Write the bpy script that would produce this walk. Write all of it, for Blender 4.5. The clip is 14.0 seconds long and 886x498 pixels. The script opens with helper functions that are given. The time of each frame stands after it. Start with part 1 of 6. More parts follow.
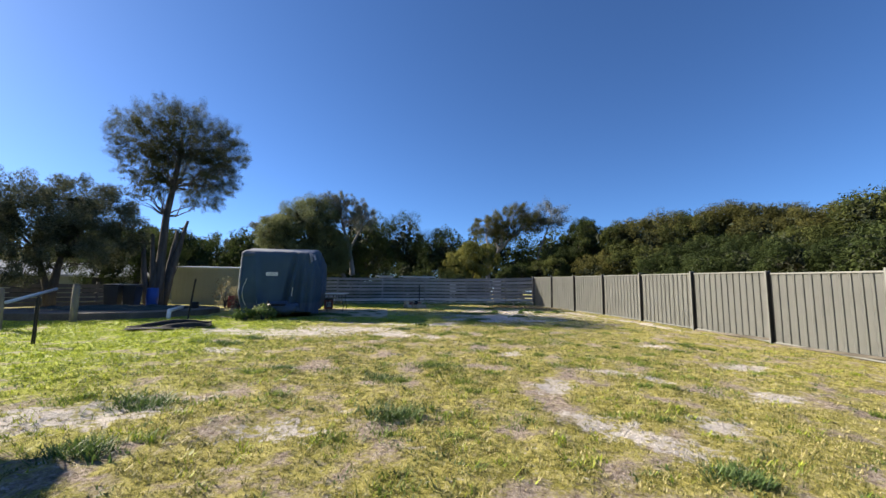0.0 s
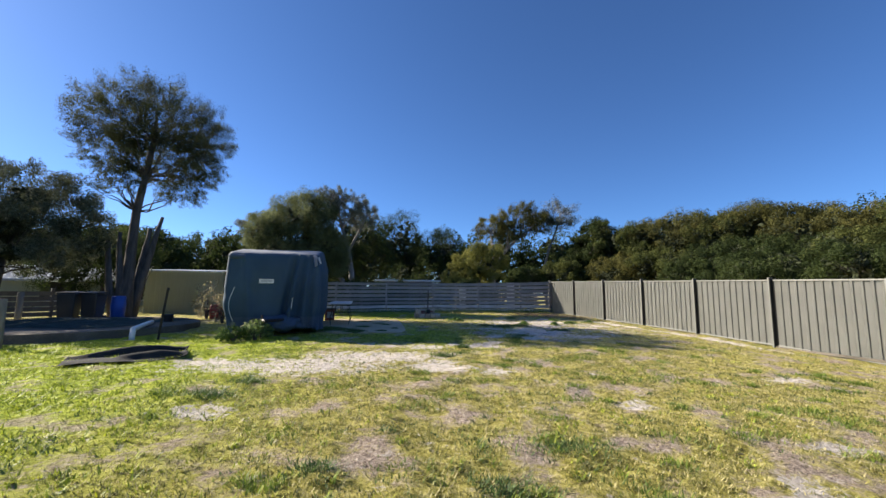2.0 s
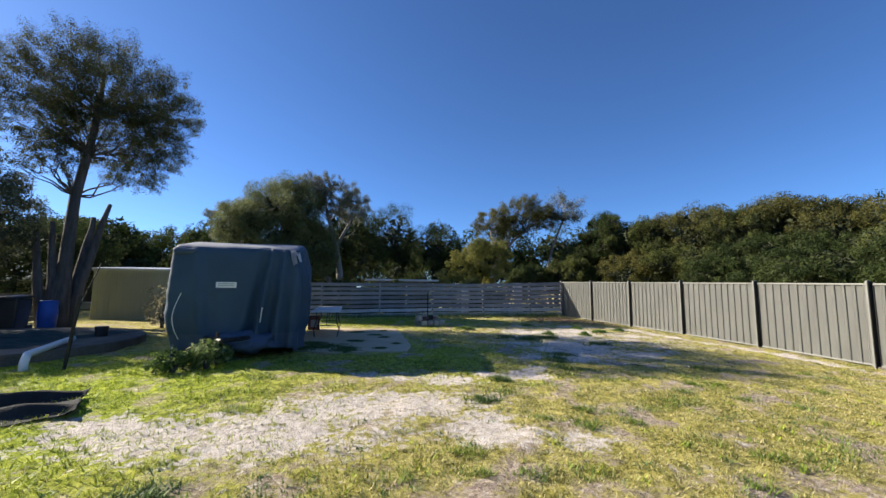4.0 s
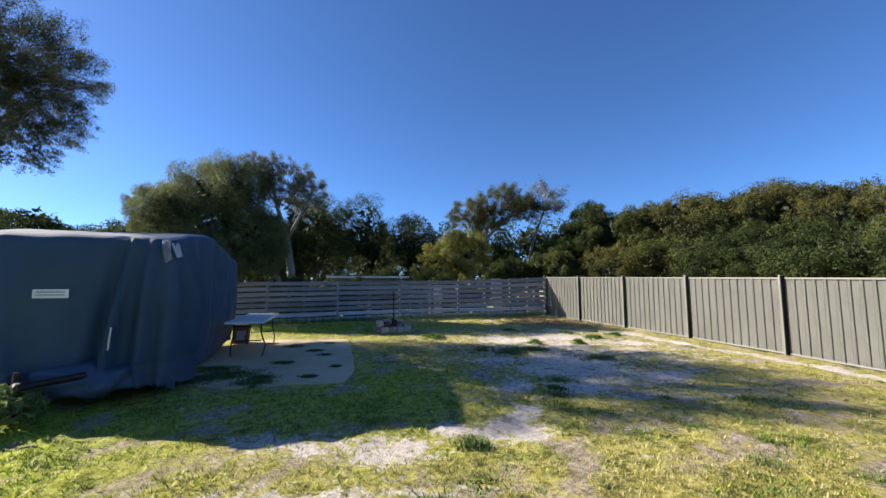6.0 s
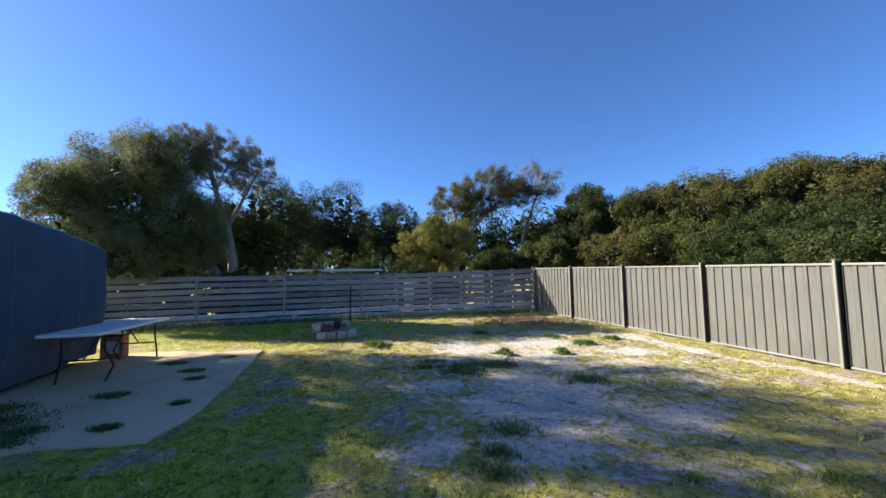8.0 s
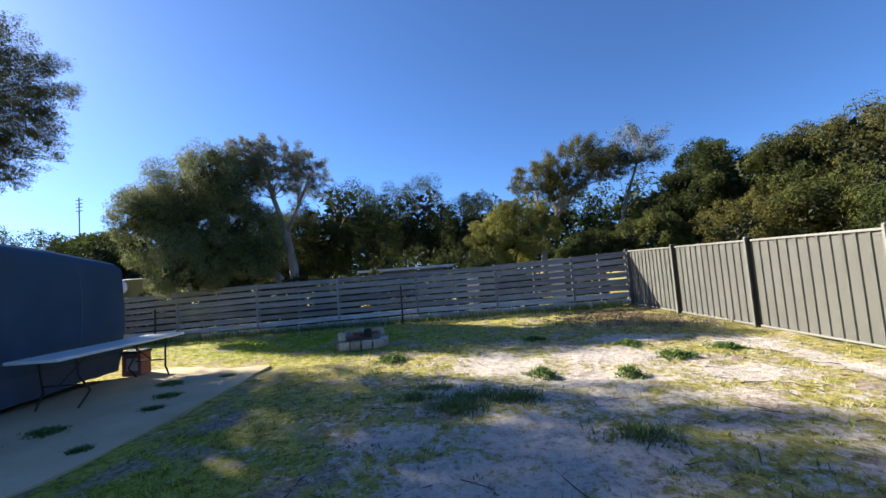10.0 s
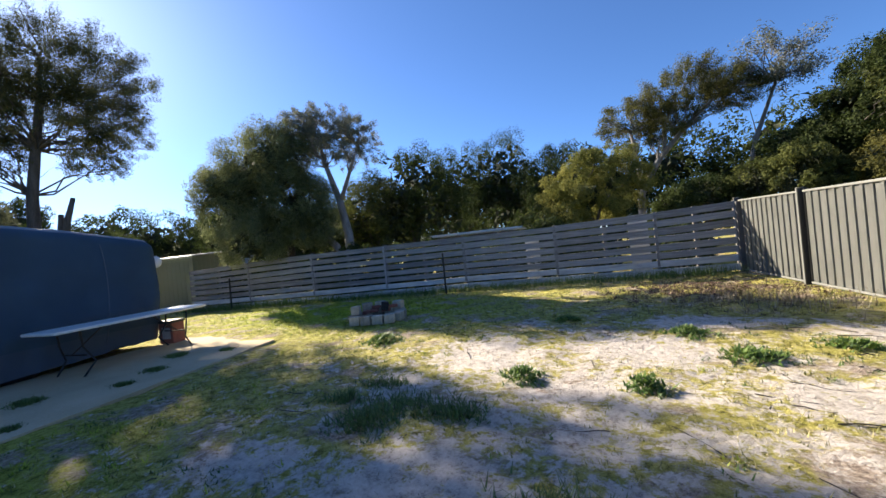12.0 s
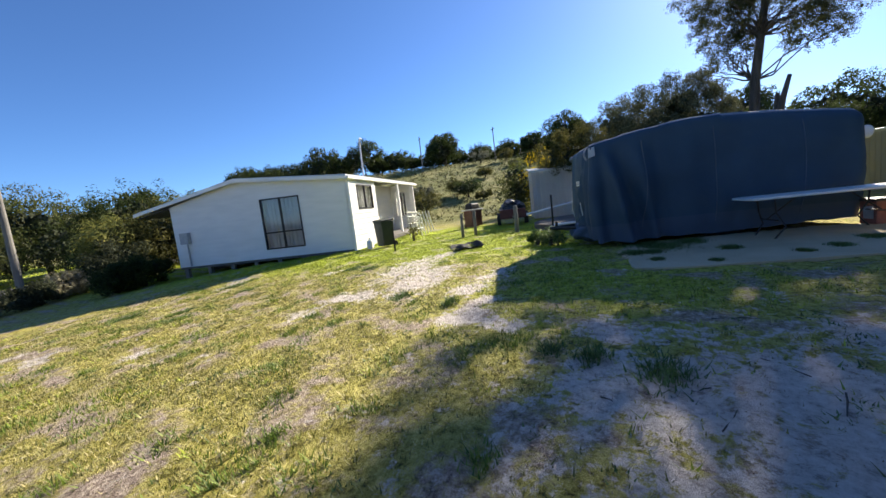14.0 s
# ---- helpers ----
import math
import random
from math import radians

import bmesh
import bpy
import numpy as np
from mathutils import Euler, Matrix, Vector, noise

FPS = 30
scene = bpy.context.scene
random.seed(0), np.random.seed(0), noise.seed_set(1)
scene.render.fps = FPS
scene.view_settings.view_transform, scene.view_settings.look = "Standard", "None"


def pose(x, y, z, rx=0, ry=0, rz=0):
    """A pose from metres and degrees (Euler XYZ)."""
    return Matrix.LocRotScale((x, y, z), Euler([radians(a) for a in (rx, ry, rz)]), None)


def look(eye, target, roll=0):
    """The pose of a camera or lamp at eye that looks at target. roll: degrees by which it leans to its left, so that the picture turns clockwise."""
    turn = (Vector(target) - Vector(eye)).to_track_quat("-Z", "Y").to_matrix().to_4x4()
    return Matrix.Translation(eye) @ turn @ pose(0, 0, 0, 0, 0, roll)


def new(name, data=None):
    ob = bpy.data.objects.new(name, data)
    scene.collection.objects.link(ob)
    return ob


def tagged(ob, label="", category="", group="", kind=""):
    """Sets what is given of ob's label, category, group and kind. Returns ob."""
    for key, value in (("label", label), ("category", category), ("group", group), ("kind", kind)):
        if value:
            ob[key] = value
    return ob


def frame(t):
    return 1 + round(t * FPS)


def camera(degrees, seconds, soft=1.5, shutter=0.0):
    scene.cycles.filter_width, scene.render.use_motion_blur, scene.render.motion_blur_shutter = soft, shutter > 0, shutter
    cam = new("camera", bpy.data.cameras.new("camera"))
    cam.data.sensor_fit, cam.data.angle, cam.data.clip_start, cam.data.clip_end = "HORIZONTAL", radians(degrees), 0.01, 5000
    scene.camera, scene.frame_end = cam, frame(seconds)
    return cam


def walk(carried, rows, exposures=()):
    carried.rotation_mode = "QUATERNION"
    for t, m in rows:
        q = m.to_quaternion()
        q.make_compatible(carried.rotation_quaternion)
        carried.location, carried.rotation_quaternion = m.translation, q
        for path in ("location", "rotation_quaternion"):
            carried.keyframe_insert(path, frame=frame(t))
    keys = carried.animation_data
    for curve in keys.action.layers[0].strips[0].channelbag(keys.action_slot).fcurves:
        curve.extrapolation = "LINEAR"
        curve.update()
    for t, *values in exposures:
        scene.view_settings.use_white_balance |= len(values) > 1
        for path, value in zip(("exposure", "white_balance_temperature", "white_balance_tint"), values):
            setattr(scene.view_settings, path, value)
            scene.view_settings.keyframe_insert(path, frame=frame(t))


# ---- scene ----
cam = camera(97.9, 14.0)
PATH = [
    (0, (0.356, 0.142, 1.303), (0.301, 2.129, 1.519), 0.6),
    (0.5, (-0.019, 0.679, 1.367), (-0.067, 2.667, 1.588), 0.6),
    (1, (-0.355, 1.235, 1.419), (-0.391, 3.222, 1.64), 0.5),
    (1.5, (-0.688, 1.775, 1.48), (-0.717, 3.762, 1.704), 0.4),
    (2, (-0.975, 2.33, 1.53), (-0.959, 4.318, 1.754), 0.5),
    (2.5, (-1.248, 2.912, 1.614), (-1.197, 4.899, 1.838), 0.7),
    (3, (-1.539, 3.441, 1.678), (-1.475, 5.428, 1.903), 0.6),
    (3.2, (-1.614, 3.682, 1.663), (-1.547, 5.669, 1.886), 0.6),
    (5.3, (-1.457, 6.253, 1.833), (-1.348, 8.24, 2.032), 0.1),
    (5.5, (-1.362, 6.432, 1.833), (-1.248, 8.419, 2.03), -0.1),
    (6, (-1.098, 6.999, 1.865), (-0.907, 8.981, 2.049), -0.2),
    (6.5, (-0.793, 7.551, 1.847), (-0.573, 9.531, 2.034), -0.2),
    (7, (-0.404, 8.119, 1.85), (-0.168, 10.097, 2.03), -0.3),
    (7.5, (-0.075, 8.679, 1.834), (0.154, 10.659, 1.998), -0.3),
    (8, (0.304, 9.224, 1.838), (0.484, 11.21, 1.989), -0.8),
    (8.5, (0.683, 9.752, 1.841), (0.64, 11.746, 1.992), -2.1),
    (8.7, (0.856, 9.942, 1.855), (0.775, 11.934, 2.011), -2.4),
    (10.8, (2.48, 11.665, 1.81), (1.953, 13.591, 1.923), -4.7),
    (11, (2.616, 11.845, 1.799), (2.075, 13.767, 1.905), -4.6),
    (11.5, (2.975, 12.287, 1.782), (2.366, 14.191, 1.851), -4.8),
    (12, (3.256, 12.718, 1.769), (2.333, 14.492, 1.763), -5.9),
    (12.5, (3.52, 12.992, 1.774), (2.21, 14.504, 1.768), -7.3),
    (13, (3.782, 13.074, 1.772), (1.984, 13.938, 1.623), -8.5),
    (13.5, (3.992, 12.953, 1.735), (2.012, 13.072, 1.483), -8.4),
    (13.6, (4.02, 12.905, 1.726), (2.04, 12.835, 1.454), -7.7),
    (14, (4.081, 12.693, 1.677), (2.266, 11.885, 1.447), -6.7),
]
EXPOSURE, SKY_STRENGTH, SUN_STRENGTH = 1.3, 0.073, 4.7
walk(cam, [(t, look(eye, target, roll)) for t, eye, target, roll in PATH], [(t, EXPOSURE + e, k, 10) for t, e, k in ((0.0, 0.0, 6400), (3.0, 0.0, 6350), (6.5, 0.17, 6250), (8.5, 0.33, 6350), (11.0, 0.3, 6400), (12.5, 0.38, 6750), (13.5, 0.34, 6700), (14.0, 0.12, 6500))])

# ---- world and sun ----
SUN = Vector((-0.845, 0.255, 0.472)).normalized()
world = bpy.data.worlds.new("sky")
scene.world = world
world.use_nodes = True
wt = world.node_tree
sky = wt.nodes.new("ShaderNodeTexSky")
sky.sky_type = "NISHITA"
sky.sun_disc = False
sky.sun_elevation = math.asin(SUN.z)
sky.sun_rotation = math.atan2(SUN.x, SUN.y)
sky.altitude, sky.air_density, sky.dust_density, sky.ozone_density = 900.0, 0.8, 0.5, 9.0
wt.nodes["Background"].inputs["Strength"].default_value = SKY_STRENGTH
wt.links.new(sky.outputs["Color"], wt.nodes["Background"].inputs["Color"])
sun = bpy.data.lights.new("sun", "SUN")
sun.energy, sun.angle, sun.color = SUN_STRENGTH, radians(0.5), (1.0, 0.89, 0.72)
new("sun", sun).matrix_world = look(SUN * 60, (0, 0, 0))


# ---- materials ----
def surface(name, colours, scale=6.0, rough=0.8, bump=0.15, metal=0.0, stain=0.7, fine=60.0, vary=0.0, island=0.0, coords="Object", stretch=(1, 1, 1), sheen=0.0, lucent=0.0):
    """Two or three colours mixed by a coarse and a fine noise, with fine relief."""
    m = bpy.data.materials.new(name)
    m.use_nodes = True
    t = m.node_tree
    p = t.nodes["Principled BSDF"]
    co = t.nodes.new("ShaderNodeTexCoord")
    mp = t.nodes.new("ShaderNodeMapping")
    mp.inputs["Scale"].default_value = stretch
    if coords == "World":
        ge = t.nodes.new("ShaderNodeNewGeometry")
        t.links.new(ge.outputs["Position"], mp.inputs["Vector"])
    else:
        t.links.new(co.outputs[coords], mp.inputs["Vector"])
    a, b = t.nodes.new("ShaderNodeTexNoise"), t.nodes.new("ShaderNodeTexNoise")
    a.inputs["Scale"].default_value, b.inputs["Scale"].default_value = scale, fine
    a.inputs["Detail"].default_value, b.inputs["Detail"].default_value = 5.0, 4.0
    for n in (a, b):
        t.links.new(mp.outputs["Vector"], n.inputs["Vector"])
    mix = t.nodes.new("ShaderNodeMath")
    mix.operation = "MULTIPLY_ADD"
    mix.inputs[1].default_value = stain
    t.links.new(a.outputs["Fac"], mix.inputs[0])
    mul = t.nodes.new("ShaderNodeMath")
    mul.operation = "MULTIPLY"
    mul.inputs[1].default_value = 1.0 - stain
    t.links.new(b.outputs["Fac"], mul.inputs[0])
    t.links.new(mul.outputs[0], mix.inputs[2])
    value = mix.outputs[0]
    if vary or island:
        src = t.nodes.new("ShaderNodeObjectInfo" if vary else "ShaderNodeNewGeometry")
        out = src.outputs["Random" if vary else "Random Per Island"]
        k = vary or island
        ad = t.nodes.new("ShaderNodeMath")
        ad.operation = "MULTIPLY_ADD"
        ad.inputs[1].default_value = k
        t.links.new(out, ad.inputs[0])
        sb = t.nodes.new("ShaderNodeMath")
        sb.operation = "SUBTRACT"
        sb.inputs[1].default_value = k / 2
        t.links.new(value, sb.inputs[0])
        t.links.new(sb.outputs[0], ad.inputs[2])
        value = ad.outputs[0]
    ramp = t.nodes.new("ShaderNodeValToRGB")
    els = ramp.color_ramp.elements
    els[0].position, els[1].position = 0.3, 0.7
    els[0].color, els[1].color = (*colours[0], 1), (*colours[-1], 1)
    if len(colours) == 3:
        e = els.new(0.5)
        e.color = (*colours[1], 1)
    t.links.new(value, ramp.inputs["Fac"])
    t.links.new(ramp.outputs["Color"], p.inputs["Base Color"])
    p.inputs["Roughness"].default_value, p.inputs["Metallic"].default_value = rough, metal
    if sheen:
        p.inputs["Sheen Weight"].default_value = sheen
    if bump:
        bn = t.nodes.new("ShaderNodeBump")
        bn.inputs["Strength"].default_value, bn.inputs["Distance"].default_value = bump, 0.02
        t.links.new(b.outputs["Fac"], bn.inputs["Height"])
        t.links.new(bn.outputs["Normal"], p.inputs["Normal"])
    if lucent:
        tr = t.nodes.new("ShaderNodeBsdfTranslucent")
        t.links.new(ramp.outputs["Color"], tr.inputs["Color"])
        ms = t.nodes.new("ShaderNodeMixShader")
        ms.inputs["Fac"].default_value = lucent
        t.links.new(p.outputs["BSDF"], ms.inputs[1])
        t.links.new(tr.outputs["BSDF"], ms.inputs[2])
        t.links.new(ms.outputs["Shader"], t.nodes["Material Output"].inputs["Surface"])
    return m


M = {
    "steel_fence": surface("painted_steel_sheet", [(0.215, 0.216, 0.197), (0.255, 0.256, 0.232)], 1.2, 0.5, 0.03),
    "steel_post": surface("painted_steel_post", [(0.19, 0.191, 0.174), (0.225, 0.226, 0.204)], 1.2, 0.5, 0.03),
    # Near-black: the shade on post flanks and slots is put into the colour.
    "post_slot_shade": surface("shade_dark_steel", [(0.02, 0.02, 0.019), (0.035, 0.035, 0.033)], 2, 0.6, 0.02),
    "board": surface("weathered_board", [(0.165, 0.16, 0.158), (0.26, 0.255, 0.252), (0.35, 0.345, 0.34)], 2.5, 0.85, 0.35, fine=30, vary=0.3, stretch=(1, 8, 12)),
    "board_pale": surface("pale_sand_stained_board", [(0.3, 0.3, 0.3), (0.52, 0.52, 0.51), (0.68, 0.67, 0.65)], 2.2, 0.9, 0.4, fine=24, vary=0.2, stretch=(1, 3, 5)),
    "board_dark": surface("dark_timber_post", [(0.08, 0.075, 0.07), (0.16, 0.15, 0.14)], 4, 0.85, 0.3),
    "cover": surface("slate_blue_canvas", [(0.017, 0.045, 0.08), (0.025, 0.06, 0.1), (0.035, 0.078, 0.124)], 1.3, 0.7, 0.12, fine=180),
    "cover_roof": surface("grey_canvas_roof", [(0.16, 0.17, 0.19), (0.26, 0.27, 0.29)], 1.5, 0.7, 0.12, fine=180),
    "cover_band": surface("lighter_canvas_band", [(0.04, 0.068, 0.112), (0.054, 0.086, 0.136)], 1.3, 0.72, 0.12, fine=180),
    "cover_seam": surface("pale_canvas_seam", [(0.06, 0.09, 0.13), (0.1, 0.13, 0.17)], 3, 0.7, 0.1),
    "white_plastic": surface("white_plastic", [(0.68, 0.68, 0.66), (0.8, 0.8, 0.78)], 5, 0.4, 0.02),
    "grey_print": surface("faded_grey_print", [(0.3, 0.31, 0.33), (0.42, 0.43, 0.45)], 8, 0.6, 0.02),
    "dark_metal": surface("dark_metal", [(0.02, 0.02, 0.02), (0.05, 0.048, 0.045)], 8, 0.5, 0.1, metal=0.6),
    "rubber": surface("black_rubber", [(0.015, 0.015, 0.015), (0.03, 0.03, 0.03)], 12, 0.8, 0.2),
    "alloy": surface("galvanised_steel", [(0.4, 0.41, 0.42), (0.55, 0.56, 0.57)], 9, 0.4, 0.05, metal=0.8),
    "concrete": surface("pale_concrete", [(0.36, 0.29, 0.175), (0.48, 0.385, 0.24), (0.57, 0.465, 0.31)], 1.1, 0.9, 0.25, fine=45),
    "old_concrete": surface("mossy_concrete", [(0.05, 0.042, 0.034), (0.115, 0.1, 0.08), (0.2, 0.175, 0.14)], 1.4, 0.9, 0.4, fine=30),
    "block": surface("limestone_block", [(0.24, 0.21, 0.165), (0.4, 0.35, 0.275), (0.5, 0.45, 0.36)], 9, 0.9, 0.5, fine=50, vary=0.35),
    "brick": surface("red_brick", [(0.16, 0.06, 0.045), (0.28, 0.11, 0.08)], 9, 0.9, 0.4, vary=0.3),
    "ash": surface("ash_and_char", [(0.01, 0.01, 0.01), (0.06, 0.055, 0.05)], 14, 0.95, 0.6),
    "house_white": surface("white_painted_board", [(0.68, 0.69, 0.7), (0.8, 0.8, 0.8)], 1.2, 0.55, 0.05, stretch=(1, 1, 5)),
    "house_trim": surface("white_trim", [(0.72, 0.72, 0.71), (0.84, 0.84, 0.83)], 3, 0.5, 0.03),
    "roof_sheet": surface("pale_metal_roof", [(0.42, 0.44, 0.46), (0.55, 0.57, 0.58)], 1.5, 0.4, 0.05, metal=0.2),
    "cream": surface("cream_painted_sheet", [(0.42, 0.42, 0.27), (0.5, 0.5, 0.34)], 0.9, 0.6, 0.05),
    "shed_white": surface("off_white_sheet", [(0.62, 0.61, 0.58), (0.76, 0.75, 0.71)], 1.0, 0.6, 0.05),
    "black_frame": surface("dark_window_frame", [(0.012, 0.012, 0.014), (0.02, 0.02, 0.022)], 6, 0.4, 0.02),
    "curtain": surface("pale_curtain", [(0.32, 0.32, 0.31), (0.55, 0.55, 0.53)], 3, 0.9, 0.1, stretch=(14, 14, 0.4)),
    # Near-black tone: indoor and under-eave shade put into the colour.
    "house_shade": surface("shade_toned_surface", [(0.03, 0.03, 0.03), (0.06, 0.06, 0.06)], 2, 0.9, 0.0),
    "bin_green": surface("dark_green_plastic", [(0.012, 0.022, 0.016), (0.022, 0.036, 0.026)], 4, 0.5, 0.05),
    "bin_black": surface("black_plastic", [(0.012, 0.013, 0.014), (0.025, 0.026, 0.027)], 4, 0.5, 0.05),
    "bin_blue": surface("blue_plastic", [(0.01, 0.05, 0.25), (0.015, 0.08, 0.36)], 4, 0.45, 0.05),
    "bin_red": surface("faded_red_plastic", [(0.2, 0.03, 0.025), (0.3, 0.055, 0.04)], 4, 0.55, 0.05),
    "maroon": surface("maroon_paint", [(0.06, 0.012, 0.012), (0.12, 0.03, 0.026)], 5, 0.45, 0.1),
    "mat_black": surface("black_weed_mat", [(0.008, 0.008, 0.009), (0.026, 0.027, 0.026)], 4, 0.95, 0.5),
    "mesh_green": surface("dark_green_shade_cloth", [(0.006, 0.022, 0.02), (0.02, 0.05, 0.045)], 3, 0.85, 0.5, fine=90),
    "bark_grey": surface("grey_bark", [(0.03, 0.026, 0.023), (0.075, 0.066, 0.057), (0.13, 0.115, 0.1)], 3, 0.95, 0.8, fine=22, stretch=(3, 3, 0.5)),
    "bark_pale": surface("pale_bark", [(0.1, 0.092, 0.082), (0.19, 0.178, 0.162), (0.3, 0.285, 0.265)], 3, 0.9, 0.5, fine=20, stretch=(2, 2, 0.6)),
    "bark_dark": surface("dark_bark", [(0.035, 0.03, 0.026), (0.09, 0.078, 0.066)], 3, 0.95, 0.8, fine=22, stretch=(3, 3, 0.5)),
    "asphalt": surface("asphalt", [(0.04, 0.04, 0.042), (0.075, 0.075, 0.078)], 1.5, 0.9, 0.3, coords="World"),
    "lamp_pole": surface("pale_pole", [(0.4, 0.4, 0.4), (0.55, 0.55, 0.54)], 5, 0.5, 0.02),
    "old_pole": surface("weathered_grey_pole", [(0.13, 0.12, 0.105), (0.25, 0.235, 0.21)], 4, 0.9, 0.4, stretch=(3, 3, 0.5)),
}


def leaf_mat(name, dark, mid, light, lucent=0.38):
    m = surface(name, [dark, mid, light], 0.9, 0.85, 0.0, stain=0.75, fine=9, island=0.24, coords="World", lucent=lucent)
    m.node_tree.nodes["Principled BSDF"].inputs["Specular IOR Level"].default_value = 0.2
    return m


L = {
    "dark": leaf_mat("dark_green_leaf", (0.017, 0.028, 0.008), (0.04, 0.058, 0.016), (0.08, 0.102, 0.03)),
    "mid": leaf_mat("green_leaf", (0.03, 0.042, 0.011), (0.078, 0.093, 0.024), (0.145, 0.155, 0.045)),
    "olive": leaf_mat("olive_leaf", (0.034, 0.038, 0.012), (0.1, 0.098, 0.027), (0.19, 0.175, 0.05)),
    "bright": leaf_mat("yellow_green_leaf", (0.09, 0.105, 0.024), (0.18, 0.185, 0.045), (0.32, 0.3, 0.085)),
    "grey": leaf_mat("grey_green_leaf", (0.09, 0.098, 0.068), (0.17, 0.178, 0.128), (0.28, 0.285, 0.215), 0.36),
    "silver": leaf_mat("silver_green_leaf", (0.02, 0.027, 0.013), (0.05, 0.06, 0.032), (0.13, 0.14, 0.085)),
    "backlit": leaf_mat("thin_olive_leaf", (0.03, 0.034, 0.014), (0.068, 0.075, 0.03), (0.14, 0.145, 0.065), 0.42),
    "olive_grey": leaf_mat("grey_olive_leaf", (0.035, 0.042, 0.022), (0.085, 0.096, 0.055), (0.18, 0.19, 0.12), 0.35),
    "feather": leaf_mat("feathery_grey_green_leaf", (0.055, 0.07, 0.028), (0.135, 0.155, 0.066), (0.25, 0.27, 0.14), 0.48),
    "yellow": leaf_mat("yellow_flower", (0.3, 0.22, 0.01), (0.45, 0.34, 0.015), (0.55, 0.45, 0.03)),
    "weed": leaf_mat("weed_leaf", (0.035, 0.07, 0.02), (0.07, 0.12, 0.03), (0.13, 0.19, 0.05), 0.3),
    "variegated": leaf_mat("variegated_leaf", (0.08, 0.13, 0.04), (0.2, 0.26, 0.09), (0.6, 0.6, 0.42), 0.3),
    "pale": leaf_mat("pale_dry_leaf", (0.15, 0.14, 0.08), (0.26, 0.24, 0.15), (0.38, 0.35, 0.25)),
}

# Darker than the crown leaves: shade inside crowns is put into the colour.
M["crown_shade_leaf"] = surface("shade_toned_leaf", [(0.012, 0.018, 0.006), (0.028, 0.036, 0.012), (0.05, 0.058, 0.02)], 5, 0.9, 0.6, fine=16)


def ground_mat():
    m = bpy.data.materials.new("lawn_and_sand")
    m.use_nodes = True
    t = m.node_tree
    p = t.nodes["Principled BSDF"]
    ge = t.nodes.new("ShaderNodeNewGeometry")

    def nz(scale, detail=6.0, rough=0.6):
        n = t.nodes.new("ShaderNodeTexNoise")
        n.inputs["Scale"].default_value, n.inputs["Detail"].default_value, n.inputs["Roughness"].default_value = scale, detail, rough
        t.links.new(ge.outputs["Position"], n.inputs["Vector"])
        return n.outputs["Fac"]

    def ramp(src, stops):
        r = t.nodes.new("ShaderNodeValToRGB")
        while len(r.color_ramp.elements) < len(stops):
            r.color_ramp.elements.new(0.5)
        for e, (at, c) in zip(r.color_ramp.elements, stops):
            e.position, e.color = at, (*c, 1)
        t.links.new(src, r.inputs["Fac"])
        return r.outputs["Color"]

    def blend(fac, a, b):
        x = t.nodes.new("ShaderNodeMix")
        x.data_type = "RGBA"
        t.links.new(fac, x.inputs["Factor"])
        t.links.new(a, x.inputs["A"])
        t.links.new(b, x.inputs["B"])
        return x.outputs["Result"]

    def math_(op, a, b):
        n = t.nodes.new("ShaderNodeMath")
        n.operation = op
        n.use_clamp = op != "ADD"
        for k, v in enumerate((a, b)):
            if isinstance(v, float):
                n.inputs[k].default_value = v
            else:
                t.links.new(v, n.inputs[k])
        return n.outputs[0]

    def attr(name):
        a = t.nodes.new("ShaderNodeAttribute")
        a.attribute_name = name
        return a.outputs["Fac"]

    grass = ramp(nz(8.0, 10.0, 0.85), [(0.39, (0.085, 0.075, 0.02)), (0.48, (0.37, 0.335, 0.075)), (0.6, (0.64, 0.56, 0.2))])
    lush = ramp(nz(8.0, 10.0, 0.85), [(0.39, (0.05, 0.075, 0.006)), (0.48, (0.29, 0.37, 0.018)), (0.6, (0.54, 0.6, 0.05))])
    thatch = ramp(nz(20.0, 10.0, 0.85), [(0.37, (0.07, 0.052, 0.042)), (0.48, (0.34, 0.265, 0.21)), (0.6, (0.64, 0.54, 0.44))])
    sand = ramp(nz(11.0, 9.0, 0.8), [(0.35, (0.26, 0.215, 0.18)), (0.47, (0.63, 0.565, 0.5)), (0.63, (0.8, 0.74, 0.685))])
    col = blend(attr("lush"), grass, lush)
    wear = math_("ADD", math_("ADD", math_("MULTIPLY", attr("bare"), 0.36), math_("MULTIPLY", nz(6.5, 8.0, 0.75), 0.36)), math_("MULTIPLY", nz(24.0, 6.0, 0.75), 0.28))
    dry = math_("MULTIPLY", math_("SUBTRACT", wear, 0.508), 10.0)
    col = blend(math_("SUBTRACT", dry, math_("MULTIPLY", attr("lush"), 0.3)), col, thatch)
    sep = t.nodes.new("ShaderNodeSeparateXYZ")
    t.links.new(ge.outputs["Position"], sep.inputs["Vector"])
    hill = ramp(nz(0.35, 9.0, 0.7), [(0.32, (0.06, 0.07, 0.02)), (0.5, (0.17, 0.175, 0.05)), (0.7, (0.31, 0.28, 0.12))])
    far = t.nodes.new("ShaderNodeMapRange")
    far.inputs["From Min"].default_value, far.inputs["From Max"].default_value = -15.0, -21.0
    t.links.new(sep.outputs["X"], far.inputs["Value"])
    col = blend(far.outputs["Result"], col, hill)
    rough_edge = math_("SUBTRACT", math_("ADD", math_("MULTIPLY", nz(2.6, 7.0, 0.7), 0.72), math_("MULTIPLY", nz(9.0, 8.0, 0.75), 1.2)), 0.535)
